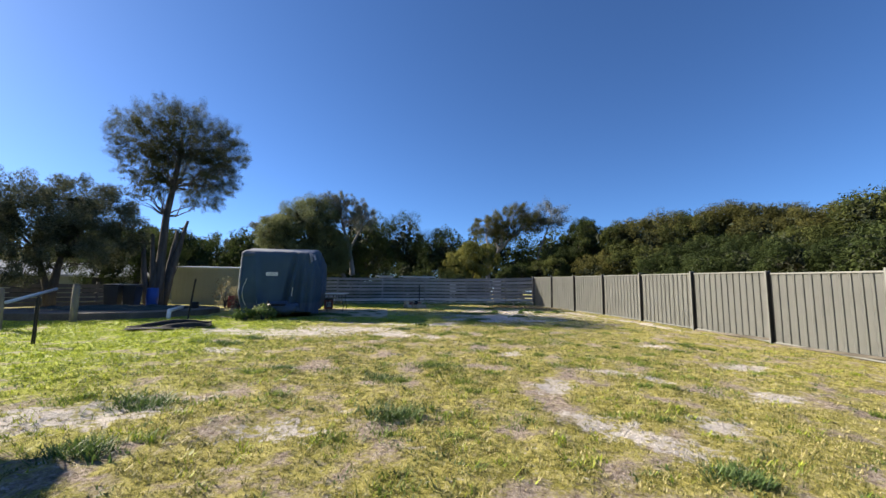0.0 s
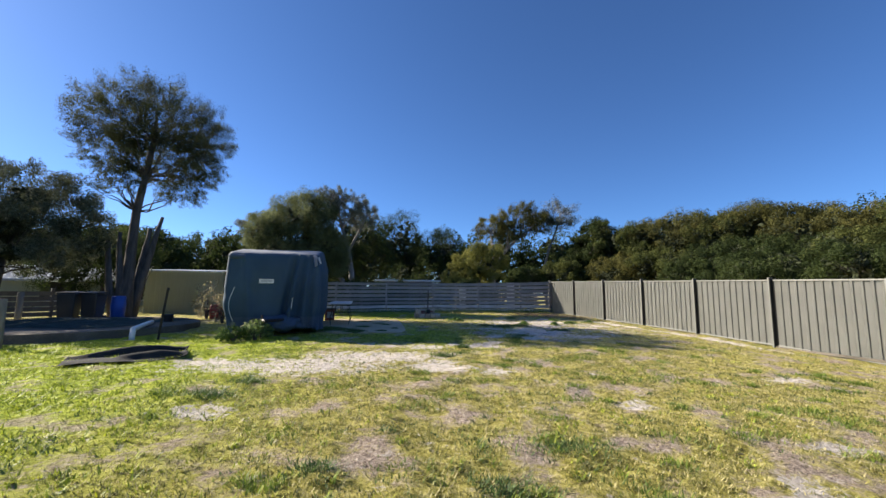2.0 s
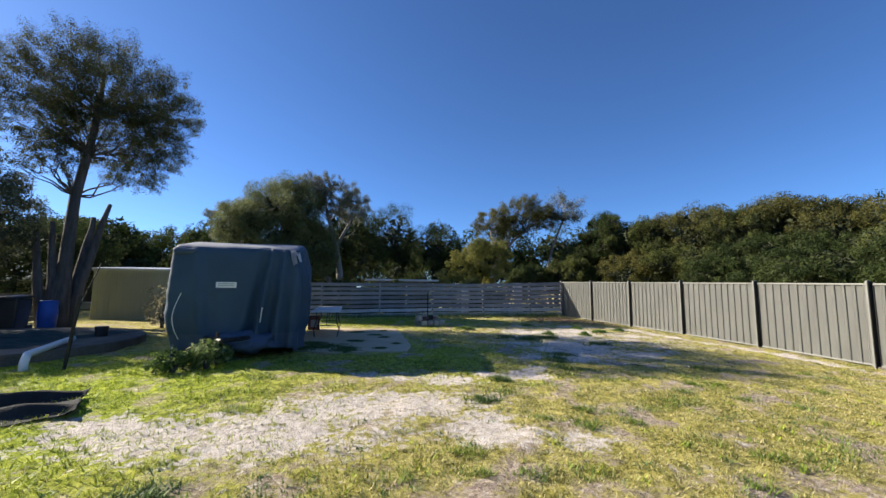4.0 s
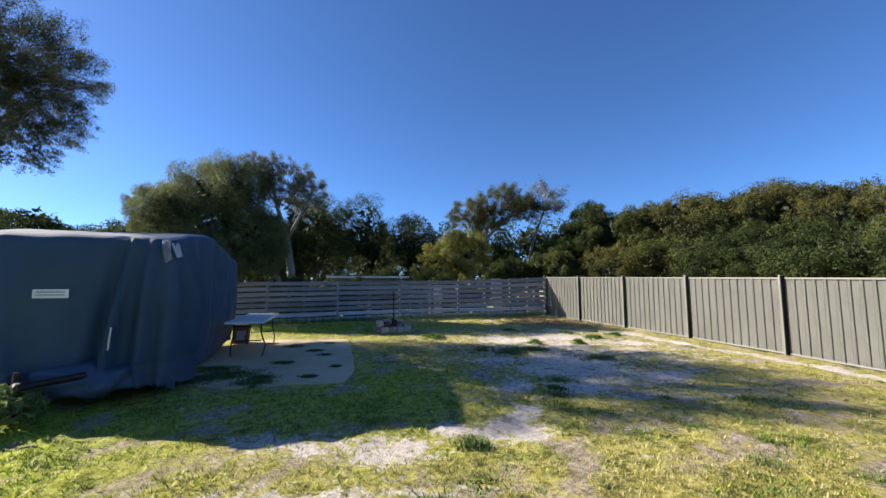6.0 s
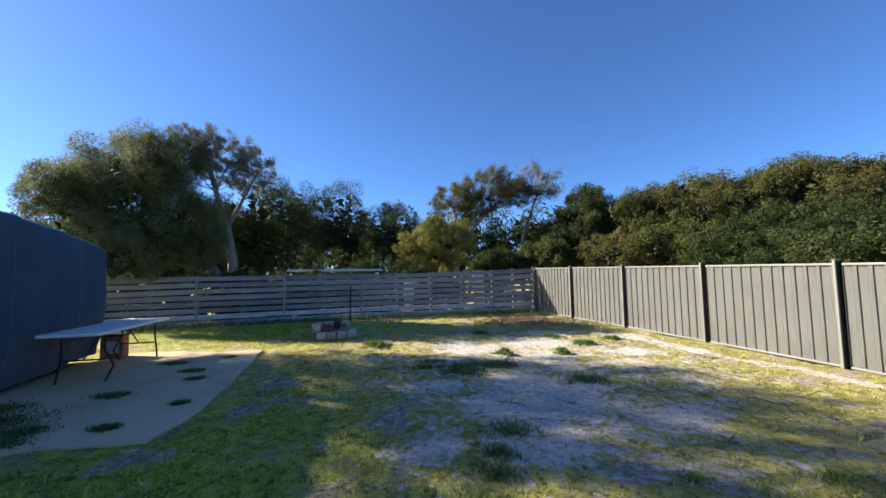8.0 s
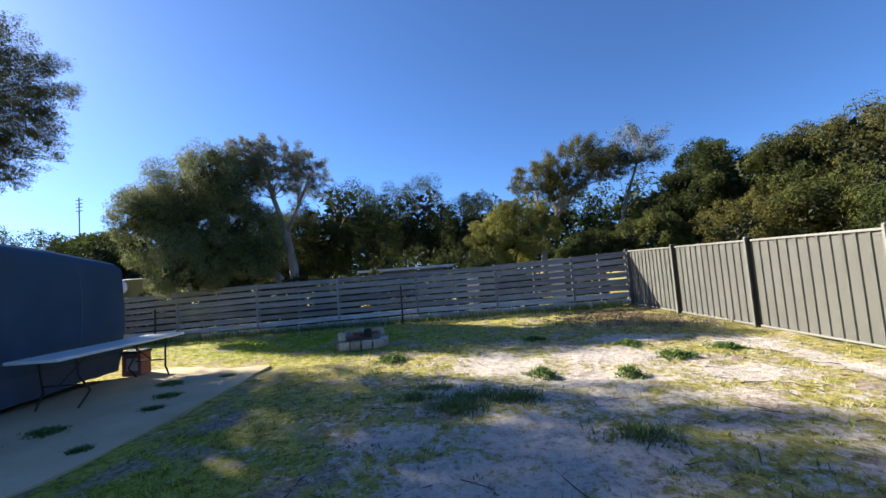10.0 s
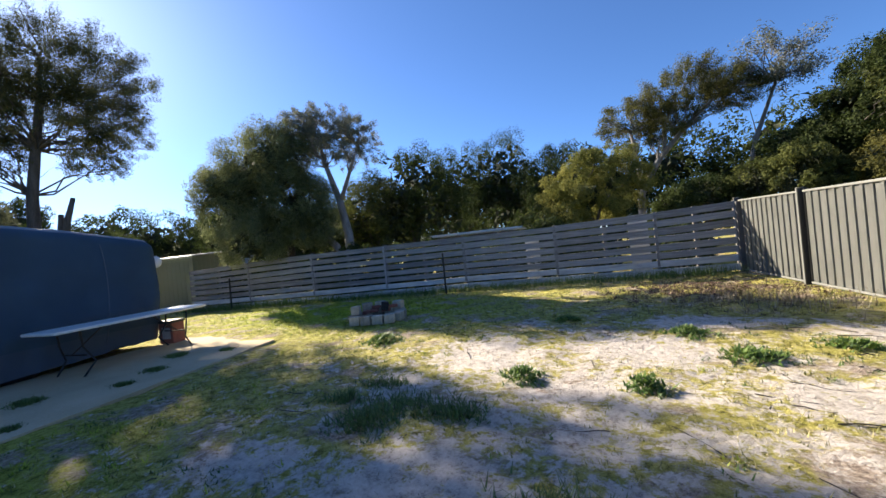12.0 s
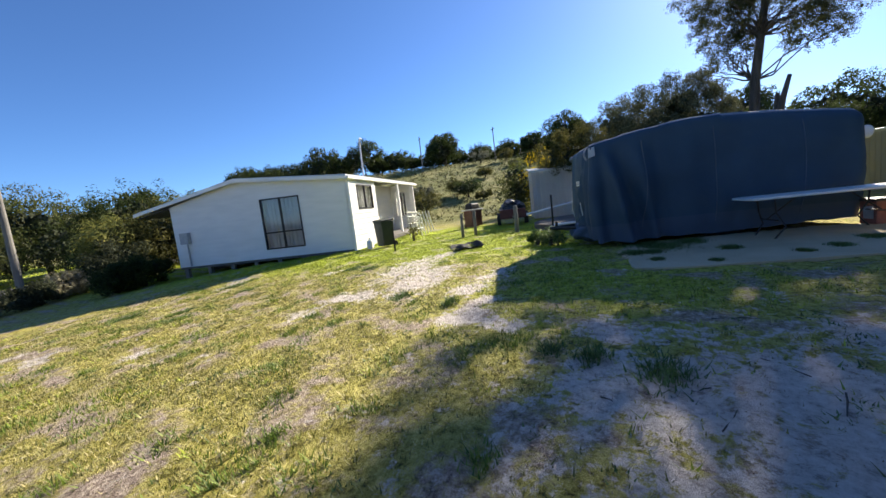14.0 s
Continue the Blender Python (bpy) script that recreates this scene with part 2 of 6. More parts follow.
    edge = math_("SUBTRACT", math_("MULTIPLY", math_("ADD", math_("MULTIPLY", attr("sand"), 0.5), rough_edge), 1.0), 0.56)
    col = blend(math_("MULTIPLY", edge, 9.0), col, sand)
    t.links.new(col, p.inputs["Base Color"])
    p.inputs["Roughness"].default_value = 0.95
    p.inputs["Specular IOR Level"].default_value = 0.15
    bn = t.nodes.new("ShaderNodeBump")
    bn.inputs["Strength"].default_value, bn.inputs["Distance"].default_value = 1.0, 0.06
    lumps = t.nodes.new("ShaderNodeMath")
    lumps.operation = "MULTIPLY_ADD"
    lumps.inputs[1].default_value = 0.9
    t.links.new(nz(8.0, 5.0, 0.65), lumps.inputs[0])
    t.links.new(nz(22.0, 8.0, 0.75), lumps.inputs[2])
    t.links.new(lumps.outputs[0], bn.inputs["Height"])
    t.links.new(bn.outputs["Normal"], p.inputs["Normal"])
    return m


M["ground"] = ground_mat()
M["grass_blade"] = surface("grass_blade", [(0.13, 0.14, 0.026), (0.34, 0.31, 0.075), (0.58, 0.5, 0.23)], 0.8, 0.6, 0.0, stain=0.6, fine=8, island=0.9, coords="World", lucent=0.22)
M["lush_blade"] = surface("lush_grass_blade", [(0.15, 0.22, 0.014), (0.32, 0.4, 0.026), (0.5, 0.54, 0.05)], 0.8, 0.6, 0.0, stain=0.6, fine=8, island=0.6, coords="World", lucent=0.24)
M["hill_straw"] = surface("dull_hill_grass", [(0.1, 0.1, 0.03), (0.19, 0.185, 0.055), (0.3, 0.27, 0.11)], 0.15, 0.85, 0.0, island=0.6, coords="World")
M["green_blade"] = surface("fresh_grass_blade", [(0.08, 0.13, 0.02), (0.17, 0.24, 0.03), (0.28, 0.36, 0.05)], 0.8, 0.6, 0.0, stain=0.6, fine=8, island=0.5, coords="World", lucent=0.35)
M["weed_leaf"] = surface("leafy_weed", [(0.05, 0.1, 0.02), (0.12, 0.2, 0.035), (0.2, 0.29, 0.06)], 0.8, 0.6, 0.0, stain=0.6, fine=8, island=0.5, coords="World", lucent=0.3)
M["brown_litter"] = surface("brown_leaf_litter", [(0.05, 0.03, 0.02), (0.12, 0.075, 0.05), (0.22, 0.15, 0.1)], 0.8, 0.9, 0.0, island=0.7, coords="World")
M["straw"] = surface("dry_straw", [(0.22, 0.17, 0.09), (0.36, 0.29, 0.17), (0.48, 0.41, 0.27)], 0.8, 0.8, 0.0, island=0.6, coords="World")
M["dark_blade"] = surface("dark_tuft_blade", [(0.05, 0.095, 0.022), (0.1, 0.165, 0.036), (0.17, 0.24, 0.065)], 0.8, 0.6, 0.0, stain=0.6, fine=8, island=0.5, coords="World", lucent=0.3)


def glass_mat(name, tint):
    m = bpy.data.materials.new(name)
    m.use_nodes = True
    p = m.node_tree.nodes["Principled BSDF"]
    p.inputs["Base Color"].default_value = (*tint, 1)
    p.inputs["Roughness"].default_value = 0.05
    p.inputs["Transmission Weight"].default_value = 1.0
    p.inputs["IOR"].default_value = 1.45
    return m


M["glass"] = glass_mat("window_glass", (0.85, 0.88, 0.9))


# ---- mesh helpers ----
def link(name, me, material, parent=None, label=""):
    ob = new(name, me)
    if material is not None and not me.materials:
        me.materials.append(material)
    if parent is not None:
        ob.parent = parent
    if label:
        ob["label"] = label
    return ob


def part(name, bm, material, parent, label="", smooth=False):
    me = bpy.data.meshes.new(name)
    bm.to_mesh(me)
    bm.free()
    if smooth:
        me.polygons.foreach_set("use_smooth", [True] * len(me.polygons))
    return link(name, me, material, parent, label)


def thing(name, at, label, category, group="", rz=0.0, kind=""):
    ob = new(name)
    ob.matrix_basis = pose(*at, 0, 0, rz)
    return tagged(ob, label, category, group, kind)


def box(bm, centre, size, rot=(0, 0, 0), bevel=0.0, taper=1.0):
    """Adds a box, with its edges bevelled, to bm. taper: the top's size against the bottom's."""
    got = bmesh.ops.create_cube(bm, size=1.0)["verts"]
    for v in got:
        if v.co.z > 0:
            v.co.x *= taper
            v.co.y *= taper
    m = pose(*centre, *rot) @ Matrix.Diagonal((*size, 1))
    bmesh.ops.transform(bm, matrix=m, verts=got)
    if bevel:
        edges = list({e for v in got for e in v.link_edges})
        bmesh.ops.bevel(bm, geom=edges, offset=bevel, segments=2, affect="EDGES", profile=0.5)
    return bm


def one_box(centre, size, rot=(0, 0, 0), bevel=0.0, taper=1.0):
    return box(bmesh.new(), centre, size, rot, bevel, taper)


def tube(bm, pts, radii, sides=8, cap=True):
    """Adds a tube through the points, with a radius at each."""
    pts = [Vector(p) for p in pts]
    rings = []
    side = Vector((0.31, 0.87, 0.13)).normalized()
    for i, p in enumerate(pts):
        ahead = (pts[min(i + 1, len(pts) - 1)] - pts[max(i - 1, 0)]).normalized()
        a = side - ahead * side.dot(ahead)
        if a.length < 0.05:
            a = Vector((1, 0, 0)) - ahead * ahead.x
        a.normalize()
        b = ahead.cross(a)
        side = a
        r = radii[i] if isinstance(radii, (list, tuple)) else radii
        rings.append([bm.verts.new(p + (a * math.cos(k * math.tau / sides) + b * math.sin(k * math.tau / sides)) * r) for k in range(sides)])
    for lo, hi in zip(rings, rings[1:]):
        for k in range(sides):
            bm.faces.new((lo[k], lo[(k + 1) % sides], hi[(k + 1) % sides], hi[k]))
    if cap:
        bm.faces.new(rings[0][::-1])
        bm.faces.new(rings[-1])
    return bm


def one_tube(pts, radii, sides=8):
    return tube(bmesh.new(), pts, radii, sides)


def prism(bm, outline, z0, z1):
    """Adds an upright prism over a flat outline of (x, y)."""
    lo = [bm.verts.new((x, y, z0)) for x, y in outline]
    hi = [bm.verts.new((x, y, z1)) for x, y in outline]
    n = len(outline)
    bm.faces.new(lo[::-1])
    bm.faces.new(hi)
    for k in range(n):
        bm.faces.new((lo[k], lo[(k + 1) % n], hi[(k + 1) % n], hi[k]))
    return bm


def raw_mesh(name, verts, faces_n, n_per):
    """A mesh from an array of corners, each face having n_per of its own in a row."""
    me = bpy.data.meshes.new(name)
    nv = len(verts)
    nf = nv // n_per
    me.vertices.add(nv)
    me.vertices.foreach_set("co", np.ascontiguousarray(verts, dtype=np.float32).ravel())
    me.loops.add(nv)
    me.loops.foreach_set("vertex_index", np.arange(nv, dtype=np.int32))
    me.polygons.add(nf)
    me.polygons.foreach_set("loop_start", np.arange(0, nv, n_per, dtype=np.int32))
    me.update(calc_edges=True)
    return me


def bend(a, b, wobble, steps=5, sag=0.0):
    a, b = Vector(a), Vector(b)
    pts = []
    for i in range(steps + 1):
        f = i / steps
        p = a.lerp(b, f)
        if 0 < i < steps:
            p += Vector((random.gauss(0, wobble), random.gauss(0, wobble), random.gauss(0, wobble) - sag * math.sin(f * math.pi)))
        pts.append(p)
    return pts


# ---- ground ----
GC = (0.36, -0.1803, 0.2055, -0.1865, 0.2336, -0.1608, -0.0651, 0.0387, -0.1184, 0.079)


def smooth01(v):
    v = np.clip(v, 0, 1)
    return v * v * (3 - 2 * v)


def gz(x, y):
    """The ground's height."""
    cx, cy = np.clip(x, -11.0, 9.0), np.clip(y, -3.0, 24.0)
    u, v = cx / 10, (cy - 10) / 10
    base = GC[0] + GC[1] * u + GC[2] * v + GC[3] * u * u + GC[4] * u * v + GC[5] * v * v + GC[6] * u ** 3 + GC[7] * u * u * v + GC[8] * u * v * v + GC[9] * v ** 3
    west = -(np.asarray(x) + 14) * 0.95 - (np.asarray(y) - 8) * 0.3
    hill = 9.5 * smooth01((west - 6) / 62)
    return base + hill


def gh(x, y):
    return float(gz(np.float64(x), np.float64(y)))


def fbm(x, y, scale, seed=0.0):
    return np.array([noise.fractal(Vector((a * scale, b * scale, seed)), 1.0, 2.0, 4) for a, b in zip(np.ravel(x), np.ravel(y))]).reshape(np.shape(x))


# bare sandy patches: x, y, half-length, half-width, turn in degrees
SAND = [(1.99, 3.74, 0.7, 0.24, -42), (-1.0, 3.39, 0.34, 0.22, 8), (-3.0, 3.35, 1.1, 0.34, 35), (2.63, 5.95, 0.3, 0.14, 13), (3.2, 5.73, 0.3, 0.14, -30), (5.2, 6.95, 0.5, 0.2, 16), (4.32, 5.18, 0.42, 0.26, 11), (2.89, 4.06, 0.3, 0.2, 12), (1.64, 5.12, 0.4, 0.2, 60),
        (-3.44, 8.52, 1.6, 0.58, 4), (-2.04, 9.5, 1.3, 0.58, 4), (-2.8, 9.05, 1.1, 0.35, 20), (-0.88, 8.55, 0.5, 0.25, 3), (-4.68, 8.73, 0.5, 0.3, 3), (-3.39, 6.38, 0.35, 0.24, 1), (1.35, 7.05, 0.28, 0.22, 5), (-0.09, 8.49, 0.36, 0.24, 3), (-1.01, 8.9, 0.5, 0.3, 40),
        (-1.24, 10.68, 0.45, 0.3, -6), (0.02, 11.05, 0.42, 0.38, 20), (-0.63, 11.1, 0.25, 0.22, 0), (-2.12, 10.85, 0.6, 0.22, -7), (0.26, 11.46, 0.45, 0.2, 60), (1.56, 13.8, 0.9, 0.55, 20), (1.43, 12.52, 0.5, 0.35, 0), (2.3, 14.3, 0.7, 0.55, 20), (1.48, 13.2, 0.7, 0.4, 40), (0.45, 12.6, 0.35, 0.25, 10),
        (1.98, 14.63, 0.8, 0.5, 9), (0.62, 14.42, 0.5, 0.3, 10), (0.91, 15.94, 0.45, 0.35, 0), (1.45, 17.1, 0.75, 0.75, 0), (3.01, 17.5, 0.85, 0.7, 10), (2.67, 16.23, 0.6, 0.4, 10), (5.57, 18.41, 0.7, 0.6, -40), (4.56, 16.59, 0.7, 0.5, 5), (3.9, 18.9, 0.9, 0.4, 10), (5.9, 17.0, 1.6, 0.3, -76), (6.9, 14.0, 2.2, 0.22, -76), (4.6, 8.6, 0.5, 0.18, 10), (3.2, 13.2, 0.8, 0.35, 30)]


def sandiness(x, y):
    s = np.zeros_like(x)
    for cx, cy, a, b, turn in SAND:
        c, d = math.cos(radians(turn)), math.sin(radians(turn))
        u, v = ((x - cx) * c + (y - cy) * d) / a, (-(x - cx) * d + (y - cy) * c) / b
        s = np.maximum(s, np.clip(1.5 - np.sqrt(u * u + v * v), 0, 1) * (1.0 if cy > 11.5 else 0.9 if cy > 8 else 0.84))
    worn = np.maximum(0.44 * np.exp(-((x - 2.8) / 3.2) ** 2 - ((y - 16.0) / 3.2) ** 2), 0.56 * np.exp(-((x - 2.0) / 1.8) ** 2 - ((y - 13.7) / 1.7) ** 2))
    return np.clip(np.maximum(s * 0.66, worn), 0, 1)


def lushness(x, y):
    west = smooth01((-1.4 - x) / 4.2) * smooth01((14.0 - y) / 3.0) * smooth01((x + 16.0) / 3.0)
    back = np.exp(-((x + 3.5) / 3.5) ** 2 - ((y - 19.8) / 1.7) ** 2)
    shade = 0.7 * np.exp(-((x + 1.6) / 1.9) ** 2 - ((y - 12.6) / 1.9) ** 2)
    return np.clip(np.maximum(np.maximum(west, back), shade), 0, 1)


def bareness(x, y):
    """Patches where the turf has worn through, from 0 to 1."""
    key, out = {}, np.empty(np.size(x))
    for i, (a, b) in enumerate(zip(np.round(np.ravel(x) * 8), np.round(np.ravel(y) * 8))):
        if (a, b) not in key:
            key[(a, b)] = noise.fractal(Vector((a * 0.22, b * 0.22, 21.0)), 0.8, 2.0, 4)
        out[i] = key[(a, b)]
    return np.clip(0.5 + 0.55 * out.reshape(np.shape(x)), 0, 1)


def axis(lo, hi, step, far, grow):
    inner = list(np.arange(lo, hi + step / 2, step))
    out, s, v = [], step, hi
    while v < far:
        s *= grow
        v += s
        out.append(v)
    low, s, v = [], step, lo
    while v > -far:
        s *= grow
        v -= s
        low.append(v)
    return np.array(low[::-1] + inner + out)


SHEET = {}


def lie(x, y):
    """The height of the finished ground sheet, with its lumps."""
    xs, ys, z = SHEET["xs"], SHEET["ys"], SHEET["z"]
    i = np.clip(np.searchsorted(xs, x) - 1, 0, len(xs) - 2)
    j = np.clip(np.searchsorted(ys, y) - 1, 0, len(ys) - 2)
    u, v = (x - xs[i]) / (xs[i + 1] - xs[i]), (y - ys[j]) / (ys[j + 1] - ys[j])
    return z[i, j] * (1 - u) * (1 - v) + z[i + 1, j] * u * (1 - v) + z[i, j + 1] * (1 - u) * v + z[i + 1, j + 1] * u * v


def build_ground():
    xs, ys = axis(-9.0, 9.0, 0.12, 900, 1.25), axis(0.0, 24.0, 0.12, 900, 1.25)
    gx, gy = np.meshgrid(xs, ys, indexing="ij")
    z = gz(gx, gy)
    near = (gx > -11) & (gx < 10) & (gy > -2) & (gy < 26)
    lump = np.zeros_like(z)
    lump[near] = 0.03 * fbm(gx[near], gy[near], 0.9) + 0.03 * fbm(gx[near], gy[near], 3.1, 4.0)
    s = sandiness(gx, gy)
    lump -= 0.03 * s
    under = (gx > -5.7) & (gx < -1.6) & (gy > 12.4) & (gy < 17.7)
    lump[under] = np.minimum(lump[under], 0.0)
    SHEET.update(xs=xs, ys=ys, z=z + lump)
    verts = np.stack([gx, gy, z + lump], -1).reshape(-1, 3)
    n, k = gx.shape
    idx = np.arange(n * k).reshape(n, k)
    faces = np.stack([idx[:-1, :-1], idx[1:, :-1], idx[1:, 1:], idx[:-1, 1:]], -1).reshape(-1, 4)
    me = bpy.data.meshes.new("ground")
    me.from_pydata(verts.tolist(), [], faces.tolist())
    me.polygons.foreach_set("use_smooth", [True] * len(me.polygons))
    for key, val in (("sand", s), ("lush", lushness(gx, gy)), ("bare", bareness(gx, gy))):
        at = me.attributes.new(key, "FLOAT", "POINT")
        at.data.foreach_set("value", val.astype(np.float32).ravel())
    ob = link("ground", me, M["ground"])
    return tagged(ob, "patchy yellow-green lawn with bare pale sand", "ground", kind="structure")


build_ground()


def blades(name, pts, height, width, mat, label, per=3, lean=0.5, parent=None, category="grass"):
    """Tufts of narrow blades at the points, as one mesh."""
    n = len(pts) * per
    base = np.repeat(pts, per, 0) + np.random.normal(0, width * 1.6, (n, 3)) * (1, 1, 0)
    ang = np.random.uniform(0, math.tau, n)
    h = height * np.random.uniform(0.5, 1.3, n)
    out = np.stack([np.cos(ang), np.sin(ang), np.zeros(n)], -1)
    side = np.stack([-np.sin(ang), np.cos(ang), np.zeros(n)], -1) * (width * np.random.uniform(0.6, 1.3, n))[:, None]
    tip = base + out * (h * lean * np.random.uniform(0.2, 1.6, n))[:, None] + np.array([0, 0, 1.0]) * h[:, None]
    base[:, 2] -= 0.01
    v = np.stack([base - side, base + side, tip], 1).reshape(-1, 3)
    ob = link(name, raw_mesh(name, v, None, 3), mat, parent)
    return tagged(ob, label, category, kind="stuff") if parent is None else ob


def scatter(count, x0, x1, y0, y1, keep):
    x, y = np.random.uniform(x0, x1, count), np.random.uniform(y0, y1, count)
    ok = keep(x, y) > np.random.uniform(0, 1, count)
    x, y = x[ok], y[ok]
    return np.stack([x, y, lie(x, y)], -1)


def free_of_slab(x, y):
    return ~((x > -5.6) & (x < -1.7) & (y > 12.6) & (y < 17.6) & (x > -5.6)) & ~(np.hypot(x + 10.9, y - 13.2) < 3.4) & ~((x < -4.3) & (x > -6.4) & (y > 12) & (y < 16.8))


def coarse(x, y):
    q = np.round(x * 4) / 4, np.round(y * 4) / 4
    key = {}
    out = np.empty_like(x)
    for i, (a, b) in enumerate(zip(*q)):
        if (a, b) not in key:
            key[(a, b)] = noise.fractal(Vector((a * 0.55, b * 0.55, 9.0)), 1.0, 2.0, 4)
        out[i] = key[(a, b)]
    return np.clip(0.55 + 1.2 * out, 0.06, 1)


YARD = lambda x, y: free_of_slab(x, y) * (x < 8.9 - (y - 10.4) * 0.232) * (y < 22.9 + x * 0.238)
TURF = lambda x, y: YARD(x, y) * np.clip(1.0 - sandiness(x, y) * 1.5, 0.015, 1) * np.clip(3.4 - 5.0 * bareness(x, y), 0.06, 1) * (1 - 0.75 * lushness(x, y))
blades("short_grass", scatter(62000, -4.5, 9, 1.0, 24, TURF), 0.032, 0.006, M["grass_blade"], "short yellow-green lawn grass", 3, 1.1)
blades("near_grass", scatter(60000, -3.5, 4.5, 1.6, 10.5, TURF), 0.022, 0.0045, M["grass_blade"], "short yellow-green lawn grass along the walk", 3, 1.3)
blades("lush_grass", scatter(80000, -11, 2.5, 2.0, 21.5, lambda x, y: YARD(x, y) * (1 - sandiness(x, y)) * lushness(x, y) * np.clip(3.6 - 5.2 * bareness(x, y), 0.04, 1)), 0.042, 0.007, M["lush_blade"], "lush bright green lawn grass", 3, 1.4)
blades("dry_straw", scatter(45000, -4, 8.5, 1.5, 23, lambda x, y: YARD(x, y) * (0.3 + 0.4 * (sandiness(x, y) > 0.1) * (sandiness(x, y) < 0.75))), 0.014, 0.005, M["straw"], "dry straw and leaf litter on the lawn", 2, 3.5, category="litter")
blades("fence_weeds", np.concatenate([np.stack([5.0 - 0.973 * u + np.random.normal(0, 0.25, u.size), 23.9 - 0.232 * u + np.random.normal(0, 0.22, u.size), np.zeros(u.size)], -1) for u in [np.random.uniform(0, 16, 2600)]]) * (1, 1, 0) + np.array([0, 0, 0.5]), 0.2, 0.006, M["dark_blade"], "taller weeds along the timber fence", 3, 0.5)

mini = scatter(5200, -4.5, 8.6, 1.2, 23, lambda x, y: YARD(x, y) * (0.12 + 0.88 * np.maximum(lushness(x, y), 0.7 * (y < 9))) * np.clip(1 - 1.35 * sandiness(x, y), 0, 1) * np.clip(3.2 - 5.6 * bareness(x, y), 0.02, 1))
off = np.random.normal(0, 0.035, (len(mini), 7, 3)) * (1, 1, 0)
blades("lawn_clumps", (mini[:, None] + off).reshape(-1, 3), 0.036, 0.008, M["lush_blade"], "small raised clumps of lawn grass", 2, 1.5)
mini = scatter(2600, -4.5, 8.6, 1.2, 23, lambda x, y: YARD(x, y) * coarse(y + 7, x) * (1 - 0.9 * (sandiness(x, y) > 0.4)))
off = np.random.normal(0, 0.04, (len(mini), 8, 3)) * (1, 1, 0)
blades("lawn_weeds", (mini[:, None] + off).reshape(-1, 3), 0.024, 0.009, M["dark_blade"], "small dark weeds scattered over the lawn", 2, 1.8)

wx, wy = np.random.normal(4.7, 0.7, 260), np.random.normal(20.3, 0.35, 260)
blades("dry_weeds", np.stack([wx, wy, lie(wx, wy)], -1), 0.16, 0.006, M["straw"], "dry yellow weeds in the fence corner", 3, 0.6)

# dark grass tufts and weeds that stand out from the lawn: x, y, spread, height
TUFTS = [(-0.17, 3.83, 0.33, 0.15), (-2.57, 3.87, 0.33, 0.14), (-2.2, 2.86, 0.28, 0.13), (2.39, 3.08, 0.28, 0.13), (-0.5, 5.07, 0.3, 0.09), (0.11, 5.73, 0.36, 0.09), (-1.84, 5.21, 0.22, 0.08), (-3.41, 7.45, 0.26, 0.11), (-3.53, 6.87, 0.3, 0.11), (-0.86, 9.69, 0.22, 0.12), (-0.47, 10.69, 0.16, 0.13),
         (1.2, 15.5, 0.42, 0.12), (2.8, 14.6, 0.36, 0.13), (1.27, 12.95, 0.3, 0.11), (1.05, 12.5, 0.2, 0.11), (0.71, 15.97, 0.3, 0.1), (1.11, 15.14, 0.36, 0.15), (1.78, 15.46, 0.34, 0.15), (0.58, 15.5, 0.22, 0.12), (0.96, 12.15, 0.18, 0.1)]
for tx, ty, sp, ht in TUFTS:
    nn = int(170 * sp / 0.3)
    px, py = tx + np.random.normal(0, sp * 0.45, nn), ty + np.random.normal(0, sp * 0.3, nn)
    blades("grass_tuft", np.stack([px, py, lie(px, py) - 0.01], -1), ht * 0.55, 0.008, M["dark_blade"], "dark green tuft of longer grass", 3, 1.3)

cx_, cy_ = np.random.uniform(-4.2, 6.0, 150), np.random.uniform(2.0, 12.0, 150)
free = (sandiness(cx_, cy_) < 0.3) & (cx_ < 7.8 - (cy_ - 10.4) * 0.232)
cl = np.repeat(np.stack([cx_[free], cy_[free], np.random.uniform(0.05, 0.17, free.sum())], -1), 60, 0)
px, py = cl[:, 0] + np.random.normal(0, 1, len(cl)) * cl[:, 2], cl[:, 1] + np.random.normal(0, 0.7, len(cl)) * cl[:, 2]
blades("green_clumps", np.stack([px, py, lie(px, py)], -1), 0.05, 0.006, M["green_blade"], "small clumps of fresh green grass in the lawn", 2, 1.1)
WEEDS = [(2.09, 16.39, 0.2, 0.13), (3.17, 16.36, 0.15, 0.15), (-0.32, 17.39, 0.3, 0.12), (4.12, 17.44, 0.26, 0.11), (3.64, 18.22, 0.24, 0.1), (5.0, 17.9, 0.22, 0.1), (2.1, 18.9, 0.2, 0.08)]
for tx, ty, sp, ht in WEEDS:
    nn = int(130 * sp / 0.25)
    px, py = tx + np.random.normal(0, sp * 0.5, nn), ty + np.random.normal(0, sp * 0.45, nn)
    rise = ht * np.exp(-((px - tx) ** 2 + (py - ty) ** 2) / (sp * 0.8) ** 2) * np.random.uniform(0.2, 0.9, nn)
    blades("leafy_weed", np.stack([px, py, lie(px, py) + rise], -1), 0.03, 0.014, M["weed_leaf"], "low leafy green weed on the bare sand", 4, 1.8)

